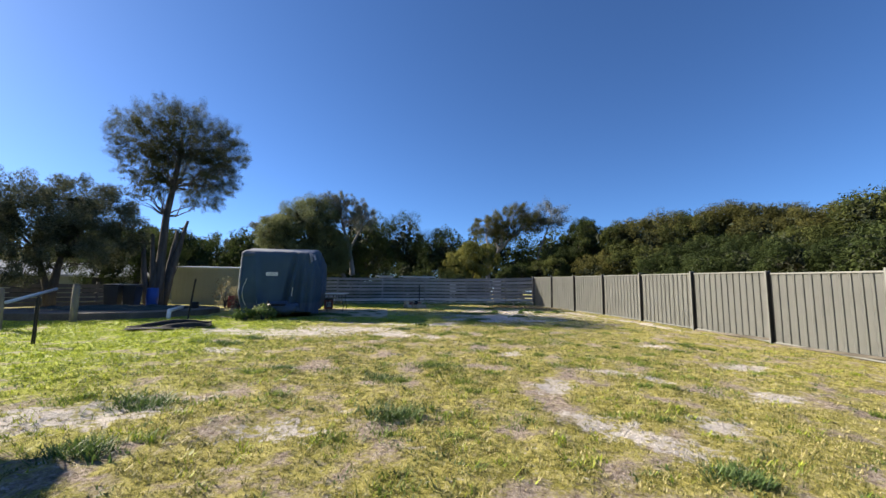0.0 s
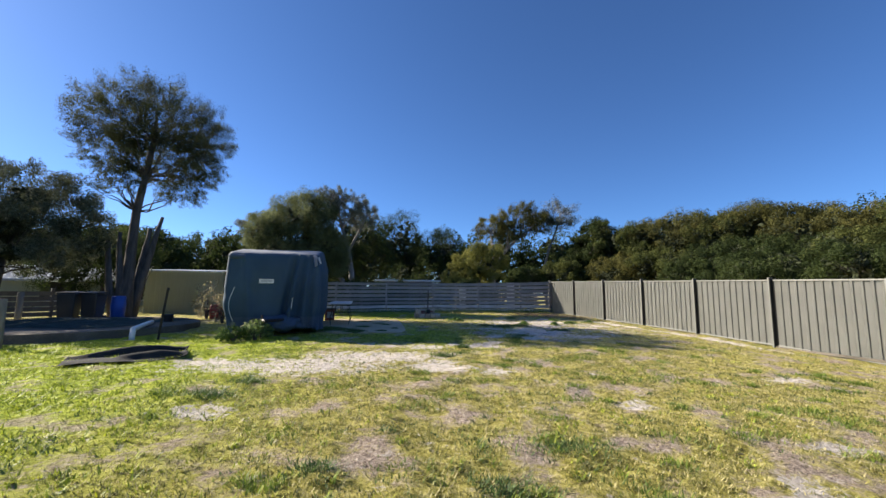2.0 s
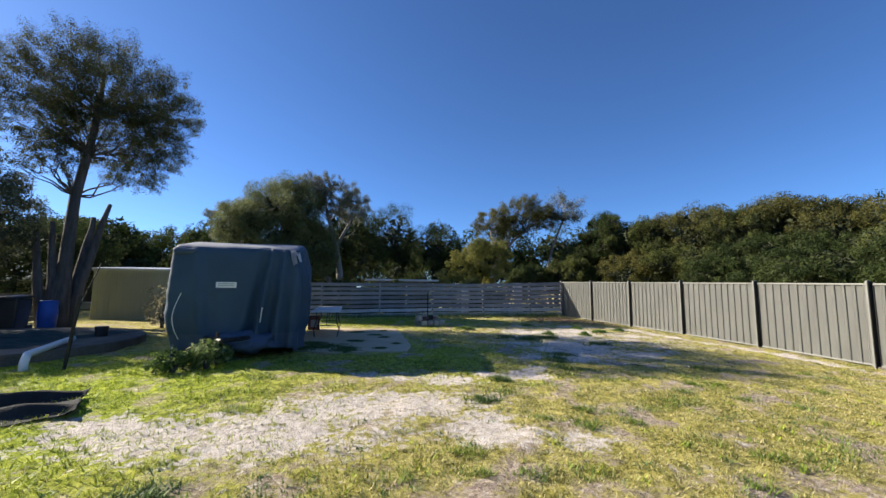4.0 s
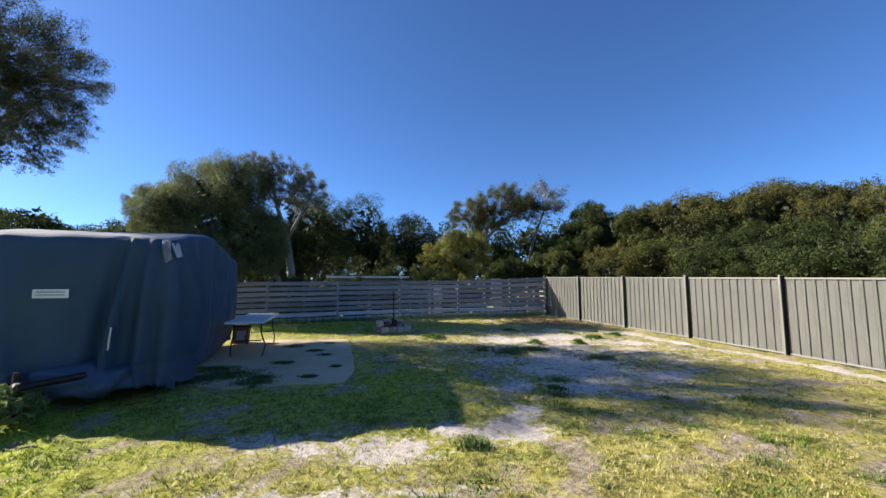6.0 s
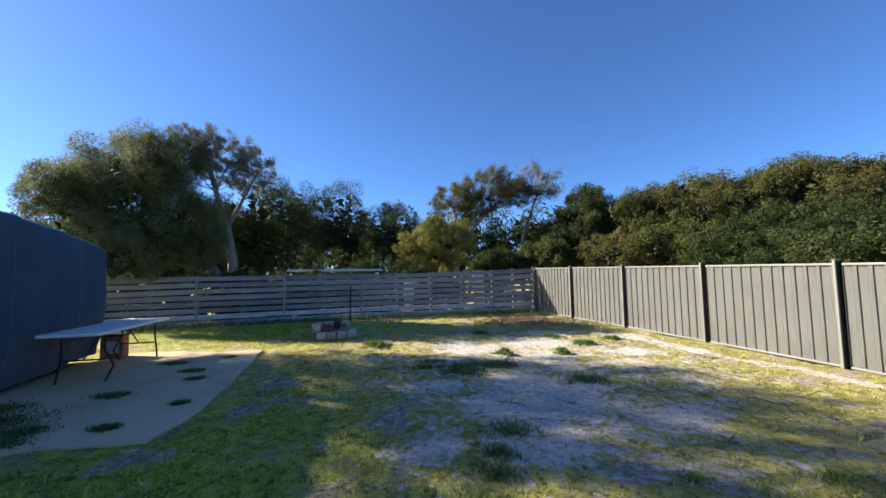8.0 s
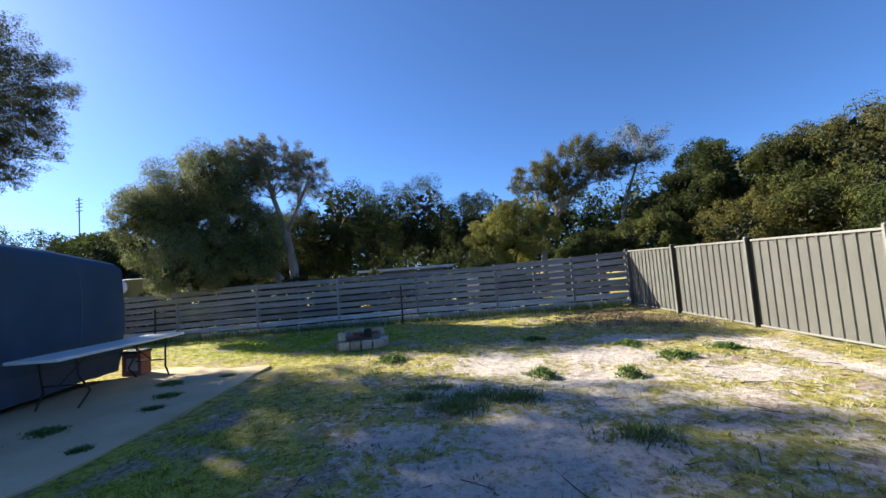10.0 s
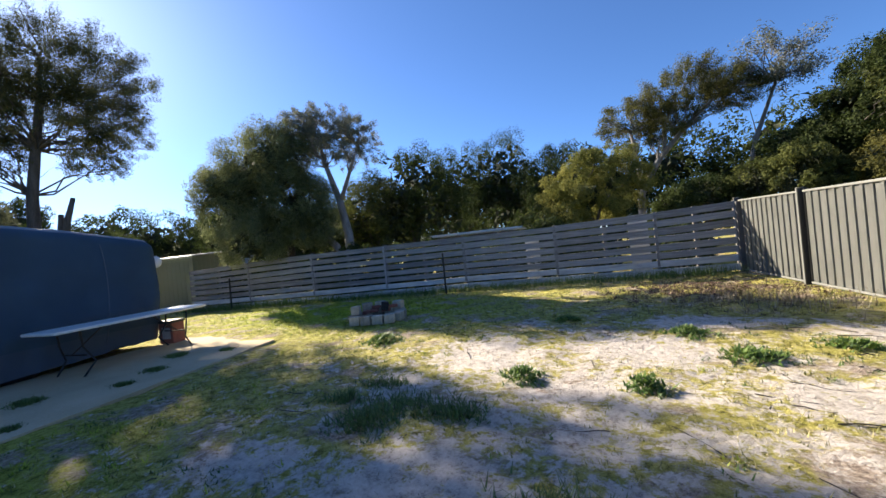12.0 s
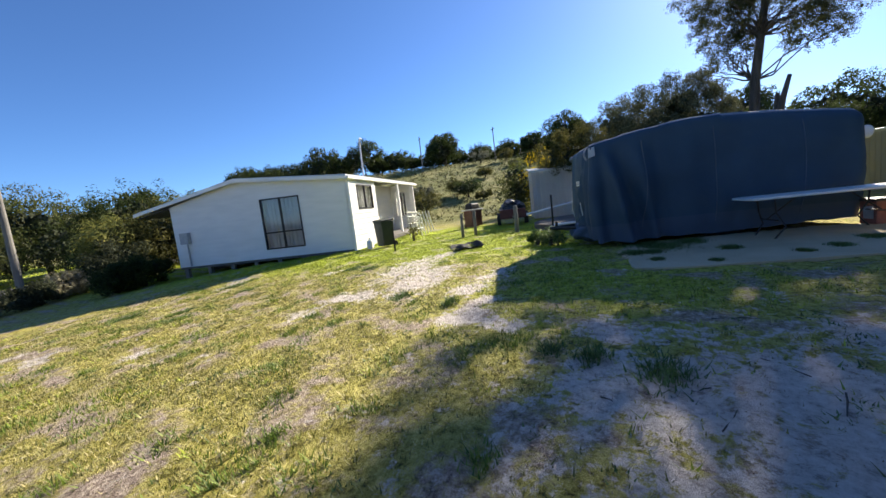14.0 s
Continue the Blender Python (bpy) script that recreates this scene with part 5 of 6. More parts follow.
round_pad()
sc = thing("shade_cloth", (-11.2, 13.3, 0.602), "crumpled dark green shade cloth lying on the round pad", "cloth")
bm = bmesh.new()
bmesh.ops.create_grid(bm, x_segments=70, y_segments=60, size=1.0)
for v in bm.verts:
    x, y = v.co.x * 2.2, v.co.y * 1.6
    e = 1 - max(abs(v.co.x), abs(v.co.y))
    v.co = Vector((x + 0.2 * noise.noise(Vector((y * 1.5, 3, x * 0.3))), y + 0.25 * noise.noise(Vector((x * 1.2, 9, 0))), 0.01 + 0.09 * min(1, e * 6) * abs(noise.fractal(Vector((x * 1.3, y * 2.6, 5)), 1.0, 2.0, 3))))
part("sheet", bm, M["mesh_green"], sc, smooth=True)
pp = thing("drain_pipe", (-7.7, 11.0, 0.4), "white plastic drain pipe bent down over the pad edge", "pipe")
part("pipe", one_tube([(0, 0, 0), (0, 0, 0.15), (-0.02, 0.04, 0.22), (-0.08, 0.12, 0.26), (-0.75, 1.4, 0.27), (-1.05, 2.0, 0.27)], 0.055, 14), M["white_plastic"], pp, smooth=True)
bk = thing("bucket", (-9.0, 14.0, 0.6), "small black plastic bucket on the pad", "bucket")
part("body", one_tube([(0, 0, 0), (0, 0, 0.02), (0, 0, 0.22)], [0.1, 0.11, 0.13], 18), M["bin_black"], bk)


def wheelie_bin(x, y, rz, mat, label, z=None, s=1.0):
    ob = thing("wheelie_bin", (x, y, gh(x, y) if z is None else z), label, "bin", "wheelie bins", rz)
    part("body", one_box((0, 0, 0.5 * s), (0.5 * s, 0.56 * s, 0.88 * s), (180, 0, 0), 0.03, 0.82), M[mat], ob)
    lid = one_box((0, 0, 0.985 * s), (0.56 * s, 0.64 * s, 0.07 * s), (3, 0, 0), 0.03, 0.9)
    lid = part("lid", lid, M[mat], ob)
    part("handle", one_tube([(-0.22 * s, 0.33 * s, 0.98 * s), (0.22 * s, 0.33 * s, 0.98 * s)], 0.016, 8), M[mat], lid)
    for sx in (-0.22, 0.22):
        bm = bmesh.new()
        bmesh.ops.create_cone(bm, cap_ends=True, segments=18, radius1=0.1 * s, radius2=0.1 * s, depth=0.05)
        bmesh.ops.transform(bm, matrix=pose(sx * s, 0.26 * s, 0.1 * s, 0, 90, 0), verts=bm.verts)
        part("wheel", bm, M["rubber"], ob)
    return ob


wheelie_bin(-13.15, 16.15, 10, "bin_black", "black wheelie bin beside the tall tree", s=1.0)
wheelie_bin(-13.62, 15.75, 20, "bin_black", "black wheelie bin beside the tall tree", s=1.0)
bb = thing("blue_drum", (-12.6, 16.55, gh(-12.6, 16.55)), "bright blue plastic drum", "drum")
part("body", one_tube([(0, 0, 0), (0, 0, 0.03), (0, 0, 0.3), (0, 0, 0.33), (0, 0, 0.6), (0, 0, 0.63), (0, 0, 0.84), (0, 0, 0.88)], [0.19, 0.21, 0.21, 0.225, 0.225, 0.21, 0.21, 0.18], 28), M["bin_blue"], bb, smooth=True)
rd = thing("red_drum", (-9.6, 17.6, gh(-9.6, 17.6)), "faded red drum against the cream shed", "drum")
part("body", one_tube([(0, 0, 0), (0, 0, 0.03), (0, 0, 0.25), (0, 0, 0.5), (0, 0, 0.55)], [0.25, 0.27, 0.28, 0.27, 0.24], 24), M["bin_red"], rd, smooth=True)


# ---- black weed mat ----
def weed_mat():
    ob = thing("weed_mat", (-6.05, 8.85, gh(-6.05, 8.85)), "black plastic weed mat rucked up on the lawn", "mat", rz=31)
    bm = bmesh.new()
    bmesh.ops.create_grid(bm, x_segments=60, y_segments=30, size=1.0)
    for v in bm.verts:
        x, y = v.co.x * 0.8, v.co.y * 0.4
        f = noise.fractal(Vector((x * 1.6, y * 3.0, 2)), 1.0, 2.0, 3)
        roll = math.exp(-((y - 0.36 - 0.05 * math.sin(x * 2)) / 0.07) ** 2) * 0.15 * (0.6 + 0.4 * math.sin(x * 3 + 1)) + math.exp(-((y + 0.14) / 0.09) ** 2) * 0.12 * max(0, math.sin(x * 2.6 + 0.6))
        tip = 0.12 * math.exp(-((x - 0.9) / 0.1) ** 2)
        v.co = Vector((x + 0.15 * noise.noise(Vector((y * 3, 1, 1))), y + 0.16 * noise.noise(Vector((x * 1.4, 4, 2))), 0.02 + 0.03 * f + roll + tip))
    bmesh.ops.solidify(bm, geom=bm.faces[:], thickness=0.006)
    part("sheet", bm, M["mat_black"], ob, smooth=True)
    return ob


weed_mat()


# ---- sheds ----
def ribbed_wall(bm, a, b, z0, z1a, z1b, pitch=0.2, depth=0.012):
    a, b = Vector(a), Vector(b)
    d = (b - a)
    n = max(2, int(d.length / pitch))
    nrm = Vector((d.y, -d.x)).normalized()
    rows = []
    for i in range(n):
        for f, o in ((0.0, 0), (0.8, 0), (0.85, depth), (0.95, depth)):
            t = (i + f) / n
            p = a + d * t + nrm * o
            rows.append((bm.verts.new((p.x, p.y, z0)), bm.verts.new((p.x, p.y, z1a + (z1b - z1a) * t))))
    rows.append((bm.verts.new((b.x, b.y, z0)), bm.verts.new((b.x, b.y, z1b))))
    for p, q in zip(rows, rows[1:]):
        bm.faces.new((p[0], q[0], q[1], p[1]))


def shed(name, corner, rz, w, d, h_front, h_back, mat, label, roof="roof_sheet"):
    """A skillion shed; corner is its front right corner, w runs along local -x, d along local y."""
    ob = thing(name, (*corner, gh(*corner) - 0.03), label, "shed", rz=rz)
    for nm, a, b, za, zb in (("wall", (-w, 0), (0, 0), h_front, h_front), ("wall", (0, 0), (0, d), h_front, h_back), ("wall", (0, d), (-w, d), h_back, h_back), ("wall", (-w, d), (-w, 0), h_back, h_front)):
        bm = bmesh.new()
        ribbed_wall(bm, a, b, 0, za, zb)
        bmesh.ops.solidify(bm, geom=bm.faces[:], thickness=0.03)
        part(nm, bm, M[mat], ob)
    tilt = math.degrees(math.atan2(h_back - h_front, d))
    part("roof", one_box((-w / 2, d / 2, (h_front + h_back) / 2 + 0.03), (w + 0.16, d + 0.2, 0.05), (tilt, 0, 0), 0.01), M[roof], ob)
    part("barge", one_box((-w / 2, -0.06, h_front - 0.02), (w + 0.1, 0.03, 0.1), (0, 0, 0), 0.004), M[mat], ob)
    return ob


shed("cream_shed", (-11.35, 21.0), 14, 3.2, 2.4, 1.95, 2.1, "cream", "cream painted sheet-metal shed with flat roof")
shed("white_shed", (-16.3, 12.3), 104, 3.2, 2.6, 2.35, 2.6, "shed_white", "off-white garden shed with low roof")
ld = thing("ladder", (-14.25, 20.0, gh(-14.25, 20.0)), "old steel ladder leaning against the cream shed", "ladder", rz=14)
for sx in (-0.2, 0.2):
    part("rail", one_tube([(sx - 0.5, -0.5, 0), (sx, -0.03, 2.15)], 0.018, 8), M["dark_metal"], ld)
for i in range(6):
    f = (i + 0.7) / 6.5
    part("rung", one_tube([(-0.2 - 0.5 * (1 - f), -0.5 + 0.47 * f, 2.15 * f), (0.2 - 0.5 * (1 - f), -0.5 + 0.47 * f, 2.15 * f)], 0.012, 6), M["dark_metal"], ld)


# ---- white house ----
HN = Vector((-7.48, 4.13))
HG, HF = radians(-72.0), radians(-167.0)
GD, FDIR = Vector((math.cos(HG), math.sin(HG))), Vector((math.cos(HF), math.sin(HF)))
house = thing("house", (HN.x, HN.y, 0.0), "white weatherboard house on low stumps with porch", "house")


def gp(u, z, out=0.0):
    """A point on the gable wall; out: metres towards the lawn."""
    p = GD * u - FDIR * out
    return Vector((p.x, p.y, z))


def fp(u, z, out=0.0):
    """A point on the porch wall."""
    p = FDIR * u - GD * out
    return Vector((p.x, p.y, z))


def solid(fn, poly, out0, out1):
    bm = bmesh.new()
    lo, hi = [bm.verts.new(fn(u, z, out0)) for u, z in poly], [bm.verts.new(fn(u, z, out1)) for u, z in poly]
    n = len(poly)
    bm.faces.new(lo)
    bm.faces.new(hi[::-1])
    for k in range(n):
        bm.faces.new((lo[k], hi[k], hi[(k + 1) % n], lo[(k + 1) % n]))
    bmesh.ops.recalc_face_normals(bm, faces=bm.faces)
    return bm


def rect(u0, u1, z0, z1):
    return [(u0, z0), (u1, z0), (u1, z1), (u0, z1)]


GW, RIDGE, Z0 = 7.0, 4.15, 0.42
roofline = lambda u: 3.12 + (3.40 - 3.12) * u / RIDGE if u < RIDGE else 3.40 - (3.40 - 2.72) * (u - RIDGE) / (GW - RIDGE)
WU0, WU1, WZ0, WZ1 = 1.9, 3.42, 0.74, 2.62
for nm, poly in (("wall", [(0, Z0), (WU0, Z0), (WU0, roofline(WU0)), (0, roofline(0))]), ("wall", [(WU1, Z0), (GW, Z0), (GW, roofline(GW)), (RIDGE, roofline(RIDGE)), (WU1, roofline(WU1))]), ("wall", [(WU0, Z0), (WU1, Z0), (WU1, WZ0), (WU0, WZ0)]), ("wall", [(WU0, WZ1), (WU1, WZ1), (WU1, roofline(WU1)), (WU0, roofline(WU0))])):
    part(nm, solid(gp, poly, -0.12, 0.0), M["house_white"], house)
# thin weatherboard lips across the gable
for i in range(14):
    z = Z0 + 0.2 * (i + 1)
    for a, b in ((0.02, WU0 - 0.06), (WU1 + 0.06, GW - 0.03)) if WZ0 - 0.1 < z < WZ1 + 0.1 else ((0.02, GW - 0.03),):
        bb_ = min(b, GW - 0.03 if z < 2.68 else RIDGE + (3.40 - z) / (0.68 / (GW - RIDGE)) - 0.1)
        if z < 3.08 and bb_ > a:
            part("weatherboard_lip", solid(gp, rect(a, bb_, z, z + 0.012), 0.0, 0.006), M["house_white"], house)


def window(fn, u0, u1, z0, z1, split_z=None, parent=house, mull=True):
    fr = bmesh.new()
    w = part("window", solid(fn, rect(u0, u1, z0, z0 + 0.05), -0.06, 0.02), M["black_frame"], parent, "dark framed sliding window with pale curtains")
    bars = [rect(u0, u1, z1 - 0.05, z1), rect(u0, u0 + 0.045, z0, z1), rect(u1 - 0.045, u1, z0, z1)]
    if mull:
        bars.append(rect((u0 + u1) / 2 - 0.025, (u0 + u1) / 2 + 0.025, z0, z1))
    if split_z:
        bars.append(rect(u0, u1, split_z - 0.025, split_z + 0.025))
    fr.free()
    for r in bars:
        part("frame_bar", solid(fn, r, -0.05, 0.022), M["black_frame"], w)
    g = part("pane", solid(fn, rect(u0 + 0.02, u1 - 0.02, z0 + 0.02, z1 - 0.02), -0.03, -0.024), M["glass"], w)
    g.visible_shadow = False
    # curtains hang in folds behind the glass
    bm = bmesh.new()
    rows = []
    n = 44
    for i in range(n + 1):
        u = u0 + (u1 - u0) * i / n
        o = -0.16 + 0.025 * math.sin(i * 1.25) + 0.01 * math.sin(i * 2.9)
        rows.append((bm.verts.new(fn(u, z0 + 0.02, o)), bm.verts.new(fn(u, z1 - 0.02, o))))
    for p, q in zip(rows, rows[1:]):
        bm.faces.new((p[0], q[0], q[1], p[1]))
    part("curtain", bm, M["curtain"], w)
    return w


window(gp, WU0, WU1, WZ0, WZ1, 1.36)
# porch wall with its window, door and the recess
FL = 9.0
part("wall", solid(fp, rect(0.0, 0.72, 0.5, 3.1), -0.12, 0.0), M["house_white"], house)
part("wall", solid(fp, rect(0.72, 2.3, 0.5, 1.85), -0.12, 0.0), M["house_white"], house)
part("wall", solid(fp, rect(0.72, 2.3, 2.8, 3.1), -0.12, 0.0), M["house_white"], house)
part("wall", solid(fp, rect(2.3, 2.75, 0.5, 3.1), -0.12, 0.0), M["house_white"], house)
window(fp, 0.72, 2.3, 1.85, 2.8, None)
for i in range(12):
    z = 0.5 + 0.2 * (i + 1)
    for a, b in ((0.03, 0.66), (2.36, 2.72)) if 1.8 < z < 2.85 else ((0.03, 2.72),):
        part("weatherboard_lip", solid(fp, rect(a, b, z, z + 0.02), 0.0, 0.018), M["house_white"], house)
part("corner_trim", solid(fp, rect(-0.02, 0.09, 0.3, 3.1), 0.0, 0.025), M["house_trim"], house)
part("corner_trim", solid(gp, rect(-0.0, 0.07, 0.3, 3.1), 0.0, 0.02), M["house_trim"], house)
part("porch_wall", solid(fp, rect(2.75, FL, 0.5, 3.05), -1.4, -1.28), M["house_white"], house)
part("porch_side_wall", solid(fp, rect(2.64, 2.75, 0.5, 3.1), -1.4, -0.12), M["house_white"], house)
dr = part("door", solid(fp, rect(4.2, 5.3, 0.55, 2.65), -1.28, -1.22), M["black_frame"], house, "dark glazed porch door")
part("door_frame", solid(fp, rect(4.1, 4.2, 0.5, 2.75), -1.28, -1.2), M["house_trim"], dr)
part("door_frame", solid(fp, rect(5.3, 5.4, 0.5, 2.75), -1.28, -1.2), M["house_trim"], dr)
window(fp, 6.0, 7.2, 1.3, 2.55, None)
part("porch_deck", solid(fp, rect(2.7, FL, 0.42, 0.52), -1.3, 0.5), M["old_pole"], house)
for u in (5.8, 8.8):
    part("porch_post", solid(fp, rect(u, u + 0.12, 0.5, 2.98), 0.0, 0.1), M["house_trim"], house)
part("end_wall", solid(fp, rect(FL, FL + 0.12, 0.5, 3.05), -6.5, 0.0), M["house_white"], house)


def roof_plane(u0, u1, z0, z1, thick):
    bm = bmesh.new()
    vs = []
    for dz in (0, thick):
        for u, z in ((u0, z0), (u1, z1)):
            for far in (-0.2, FL + 0.7):
                p = GD * u + FDIR * far
                vs.append(bm.verts.new((p.x, p.y, z + dz)))
    for q in ((0, 1, 3, 2), (4, 6, 7, 5), (0, 2, 6, 4), (1, 5, 7, 3), (0, 4, 5, 1), (2, 3, 7, 6)):
        bm.faces.new([vs[i] for i in q])
    bmesh.ops.recalc_face_normals(bm, faces=bm.faces)
    return bm


part("roof", roof_plane(-0.04, RIDGE, 3.08, 3.42, 0.05), M["roof_sheet"], house)
part("roof", roof_plane(RIDGE, GW + 1.3, 3.42, 2.42 + 0.16, 0.05), M["roof_sheet"], house)
bm = solid(gp, [(-0.04, 2.96), (RIDGE, 3.32), (RIDGE, 3.44), (-0.04, 3.08)], 0.2, 0.235)
part("barge_board", bm, M["house_trim"], house)
part("barge_board", solid(gp, [(RIDGE, 3.32), (GW + 1.3, 2.5), (GW + 1.3, 2.62), (RIDGE, 3.44)], 0.2, 0.235), M["house_trim"], house)
part("gutter", solid(fp, rect(-0.2, FL + 0.7, 2.97, 3.06), 0.06, 0.14), M["house_trim"], house)
part("fascia", solid(fp, rect(-0.2, FL + 0.7, 2.94, 3.06), 0.025, 0.055), M["house_trim"], house)
# Shade under the eave is put into the soffit's dark colour.
part("eave_soffit", solid(gp, [(GW, 2.63), (GW + 1.25, 2.43), (GW + 1.25, 2.46), (GW, 2.67)], -FL, 0.15), M["house_shade"], house)
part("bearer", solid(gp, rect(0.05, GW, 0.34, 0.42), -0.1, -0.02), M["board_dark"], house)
for i in range(8):
    u = 0.12 + i * 0.95
    p = HN + GD * u
    part("stump", solid(gp, rect(u, u + 0.14, gh(p.x, p.y) - 0.05, 0.36), -0.2, -0.06), M["old_pole"], house)
# Added dark sheet that stands for the shade under the floor.
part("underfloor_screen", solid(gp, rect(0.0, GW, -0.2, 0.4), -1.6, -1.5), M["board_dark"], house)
part("base_board", solid(fp, rect(0.0, 2.75, 0.2, 0.5), -0.08, -0.03), M["house_white"], house)
mb = part("meter_box", solid(gp, rect(6.35, 6.68, 1.3, 1.72), 0.0, 0.16), M["grey_print"], house, "grey electricity meter box")
part("conduit", one_tube([gp(6.5, 1.3, 0.05), gp(6.5, 0.45, 0.05)], 0.03, 8), M["grey_print"], mb)
part("floor", solid(gp, rect(0.05, GW - 0.05, 0.44, 0.5), -FL, -0.13), M["house_shade"], house)
part("rear_wall", solid(gp, rect(GW - 0.12, GW, Z0, 2.7), -FL, -0.12), M["house_white"], house)
fpole = thing("flue_pipe", (HN.x + FDIR.x * 4.3 + GD.x * 1.0, HN.y + FDIR.y * 4.3 + GD.y * 1.0, 3.2), "thin pale mast standing on the house roof", "mast")
part("shaft", one_tube([(0, 0, 0), (-0.05, 0, 1.9)], 0.035, 8), M["lamp_pole"], fpole)
part("bent_tip", one_tube([(-0.05, 0, 1.9), (-0.2, -0.05, 1.97), (-0.4, -0.1, 1.95)], 0.03, 8), M["lamp_pole"], fpole)

wheelie_bin(-7.95, 5.1, 70, "bin_green", "dark green wheelie bin beside the house corner", s=1.0)
jug = thing("white_jug", (-7.75, 4.55, gh(-7.75, 4.55)), "white plastic jug against the house wall", "jug")
part("body", one_box((0, 0, 0.17), (0.3, 0.24, 0.34), (0, 0, 20), 0.06, 0.85), M["white_plastic"], jug)
part("neck", one_tube([(0, 0, 0.33), (0, 0, 0.4)], 0.04, 10), M["white_plastic"], jug)


def lattice_rack():
    p = HN + FDIR * 3.4 - GD * 1.1
    ob = thing("wire_rack", (p.x, p.y, gh(p.x, p.y)), "white wire and timber plant rack by the porch", "rack", rz=-167)
    ob.scale = (1.25, 1.25, 1.3)
    for i, x in enumerate((0, 0.5, 1.0, 1.5, 2.0)):
        part("upright", one_tube([(x, 0, 0), (x + 0.08 * (i % 2), 0, 0.95 - 0.1 * i)], 0.022, 6), M["white_plastic"], ob)
        part("back_leg", one_tube([(x, -0.45, 0), (x, -0.3, 0.8)], 0.02, 6), M["white_plastic"], ob)
    for z in (0.2, 0.45, 0.7, 0.85):
        part("rail", one_tube([(-0.1, 0.02, z), (1.2, 0.02, z * 0.95), (2.1, 0.0, z * 0.75)], 0.02, 6), M["white_plastic"], ob)
    part("brace", one_tube([(0, 0.02, 0.1), (1.4, 0.03, 0.8)], 0.018, 6), M["white_plastic"], ob)
    part("brace", one_tube([(0.6, 0.02, 0.8), (1.9, 0.03, 0.1)], 0.018, 6), M["white_plastic"], ob)
    return ob


lattice_rack()


# ---- things behind the posts ----
def barbecue(x, y):
    ob = thing("barbecue", (x, y, gh(x, y)), "old red-brown barbecue cabinet with dark hood", "barbecue", rz=-20)
    part("cabinet", one_box((0, 0, 0.42), (0.75, 0.5, 0.75), (0, 0, 0), 0.02), M["maroon"], ob)
    part("shelf", one_box((0, 0, 0.83), (1.05, 0.55, 0.05), (0, 0, 0), 0.01), M["alloy"], ob)
    part("hood", one_box((0, 0, 1.0), (0.7, 0.46, 0.28), (0, 0, 0), 0.06, 0.8), M["dark_metal"], ob)
    for sx in (-0.3, 0.3):
        part("wheel", one_tube([(sx - 0.03, -0.26, 0.08), (sx + 0.03, -0.26, 0.08)], 0.08, 14), M["rubber"], ob)
    return ob


barbecue(-13.6, 6.6)


def trailer_heap(x, y):
    ob = thing("covered_trailer", (x, y, gh(x, y)), "small maroon trailer heaped with dark junk", "trailer", rz=15)
    part("tub", one_box((0, 0, 0.5), (1.7, 1.1, 0.4), (0, 0, 0), 0.02), M["maroon"], ob)
    bm = bmesh.new()
    bmesh.ops.create_icosphere(bm, subdivisions=4, radius=0.6)
    for v in bm.verts:
        v.co = Vector((v.co.x * 1.2, v.co.y * 0.8, v.co.z * 0.55)) * (1 + 0.35 * noise.fractal(v.co * 2.2, 1.0, 2.0, 3))
        v.co.z += 0.75
    part("load", bm, M["bin_black"], ob, "dark jumbled load")
    for sy in (-0.6, 0.6):
        bm = bmesh.new()
        bmesh.ops.create_cone(bm, cap_ends=True, segments=22, radius1=0.28, radius2=0.28, depth=0.16)
        bmesh.ops.transform(bm, matrix=pose(0.1, sy, 0.28, 90, 0, 0), verts=bm.verts)
        part("wheel", bm, M["rubber"], ob)
    part("drawbar", one_tube([(0.8, 0, 0.4), (1.6, 0, 0.35)], 0.035, 8), M["dark_metal"], ob)
    return ob


trailer_heap(-13.2, 8.6)


def neighbour_roof(x, y, rz, w, d, z0, z1, label, wall="cream", name="neighbour_house"):
    ob = thing(name, (x, y, gh(x, y)), label, "house", rz=rz)
    for wx, wy, sx, sy in ((0, -d / 2, w, 0.15), (0, d / 2, w, 0.15), (-w / 2, 0, 0.15, d - 0.16), (w / 2, 0, 0.15, d - 0.16)):
        part("wall", one_box((wx, wy, z0 / 2 - 0.09), (sx, sy, z0 - 0.18), (0, 0, 0), 0.005), M[wall], ob)
    for s in (-1, 1):
        bm = bmesh.new()
        ribs = 40
        rows = []
        for i in range(ribs * 2 + 1):
            xx = -w / 2 - 0.4 + (w + 0.8) * i / (ribs * 2)
            o = 0.02 * (i % 2)
            rows.append((bm.verts.new((xx, s * (d / 2 + 0.5), z0 - 0.1 + o)), bm.verts.new((xx, 0, z1 + o))))
        for p, q in zip(rows, rows[1:]):
            bm.faces.new((p[0], q[0], q[1], p[1]))
        bmesh.ops.solidify(bm, geom=bm.faces[:], thickness=0.02)
        part("roof", bm, M["roof_sheet"], ob)
    for i in range(max(2, int(w / 3))):
        wi = part("window", one_box((-w / 2 + 1.5 + i * 3, -d / 2 - 0.08, z0 * 0.55), (1.4, 0.06, 1.0), (0, 0, 0), 0.01), M["black_frame"], ob)
        part("sill", one_box((-w / 2 + 1.5 + i * 3, -d / 2 - 0.1, z0 * 0.55 - 0.53), (1.5, 0.1, 0.05), (0, 0, 0), 0.005), M["house_trim"], wi)
    part("gutter", one_box((0, -d / 2 - 0.52, z0 - 0.1), (w + 0.8, 0.1, 0.1), (0, 0, 0), 0.02), M["roof_sheet"], ob)
    return ob


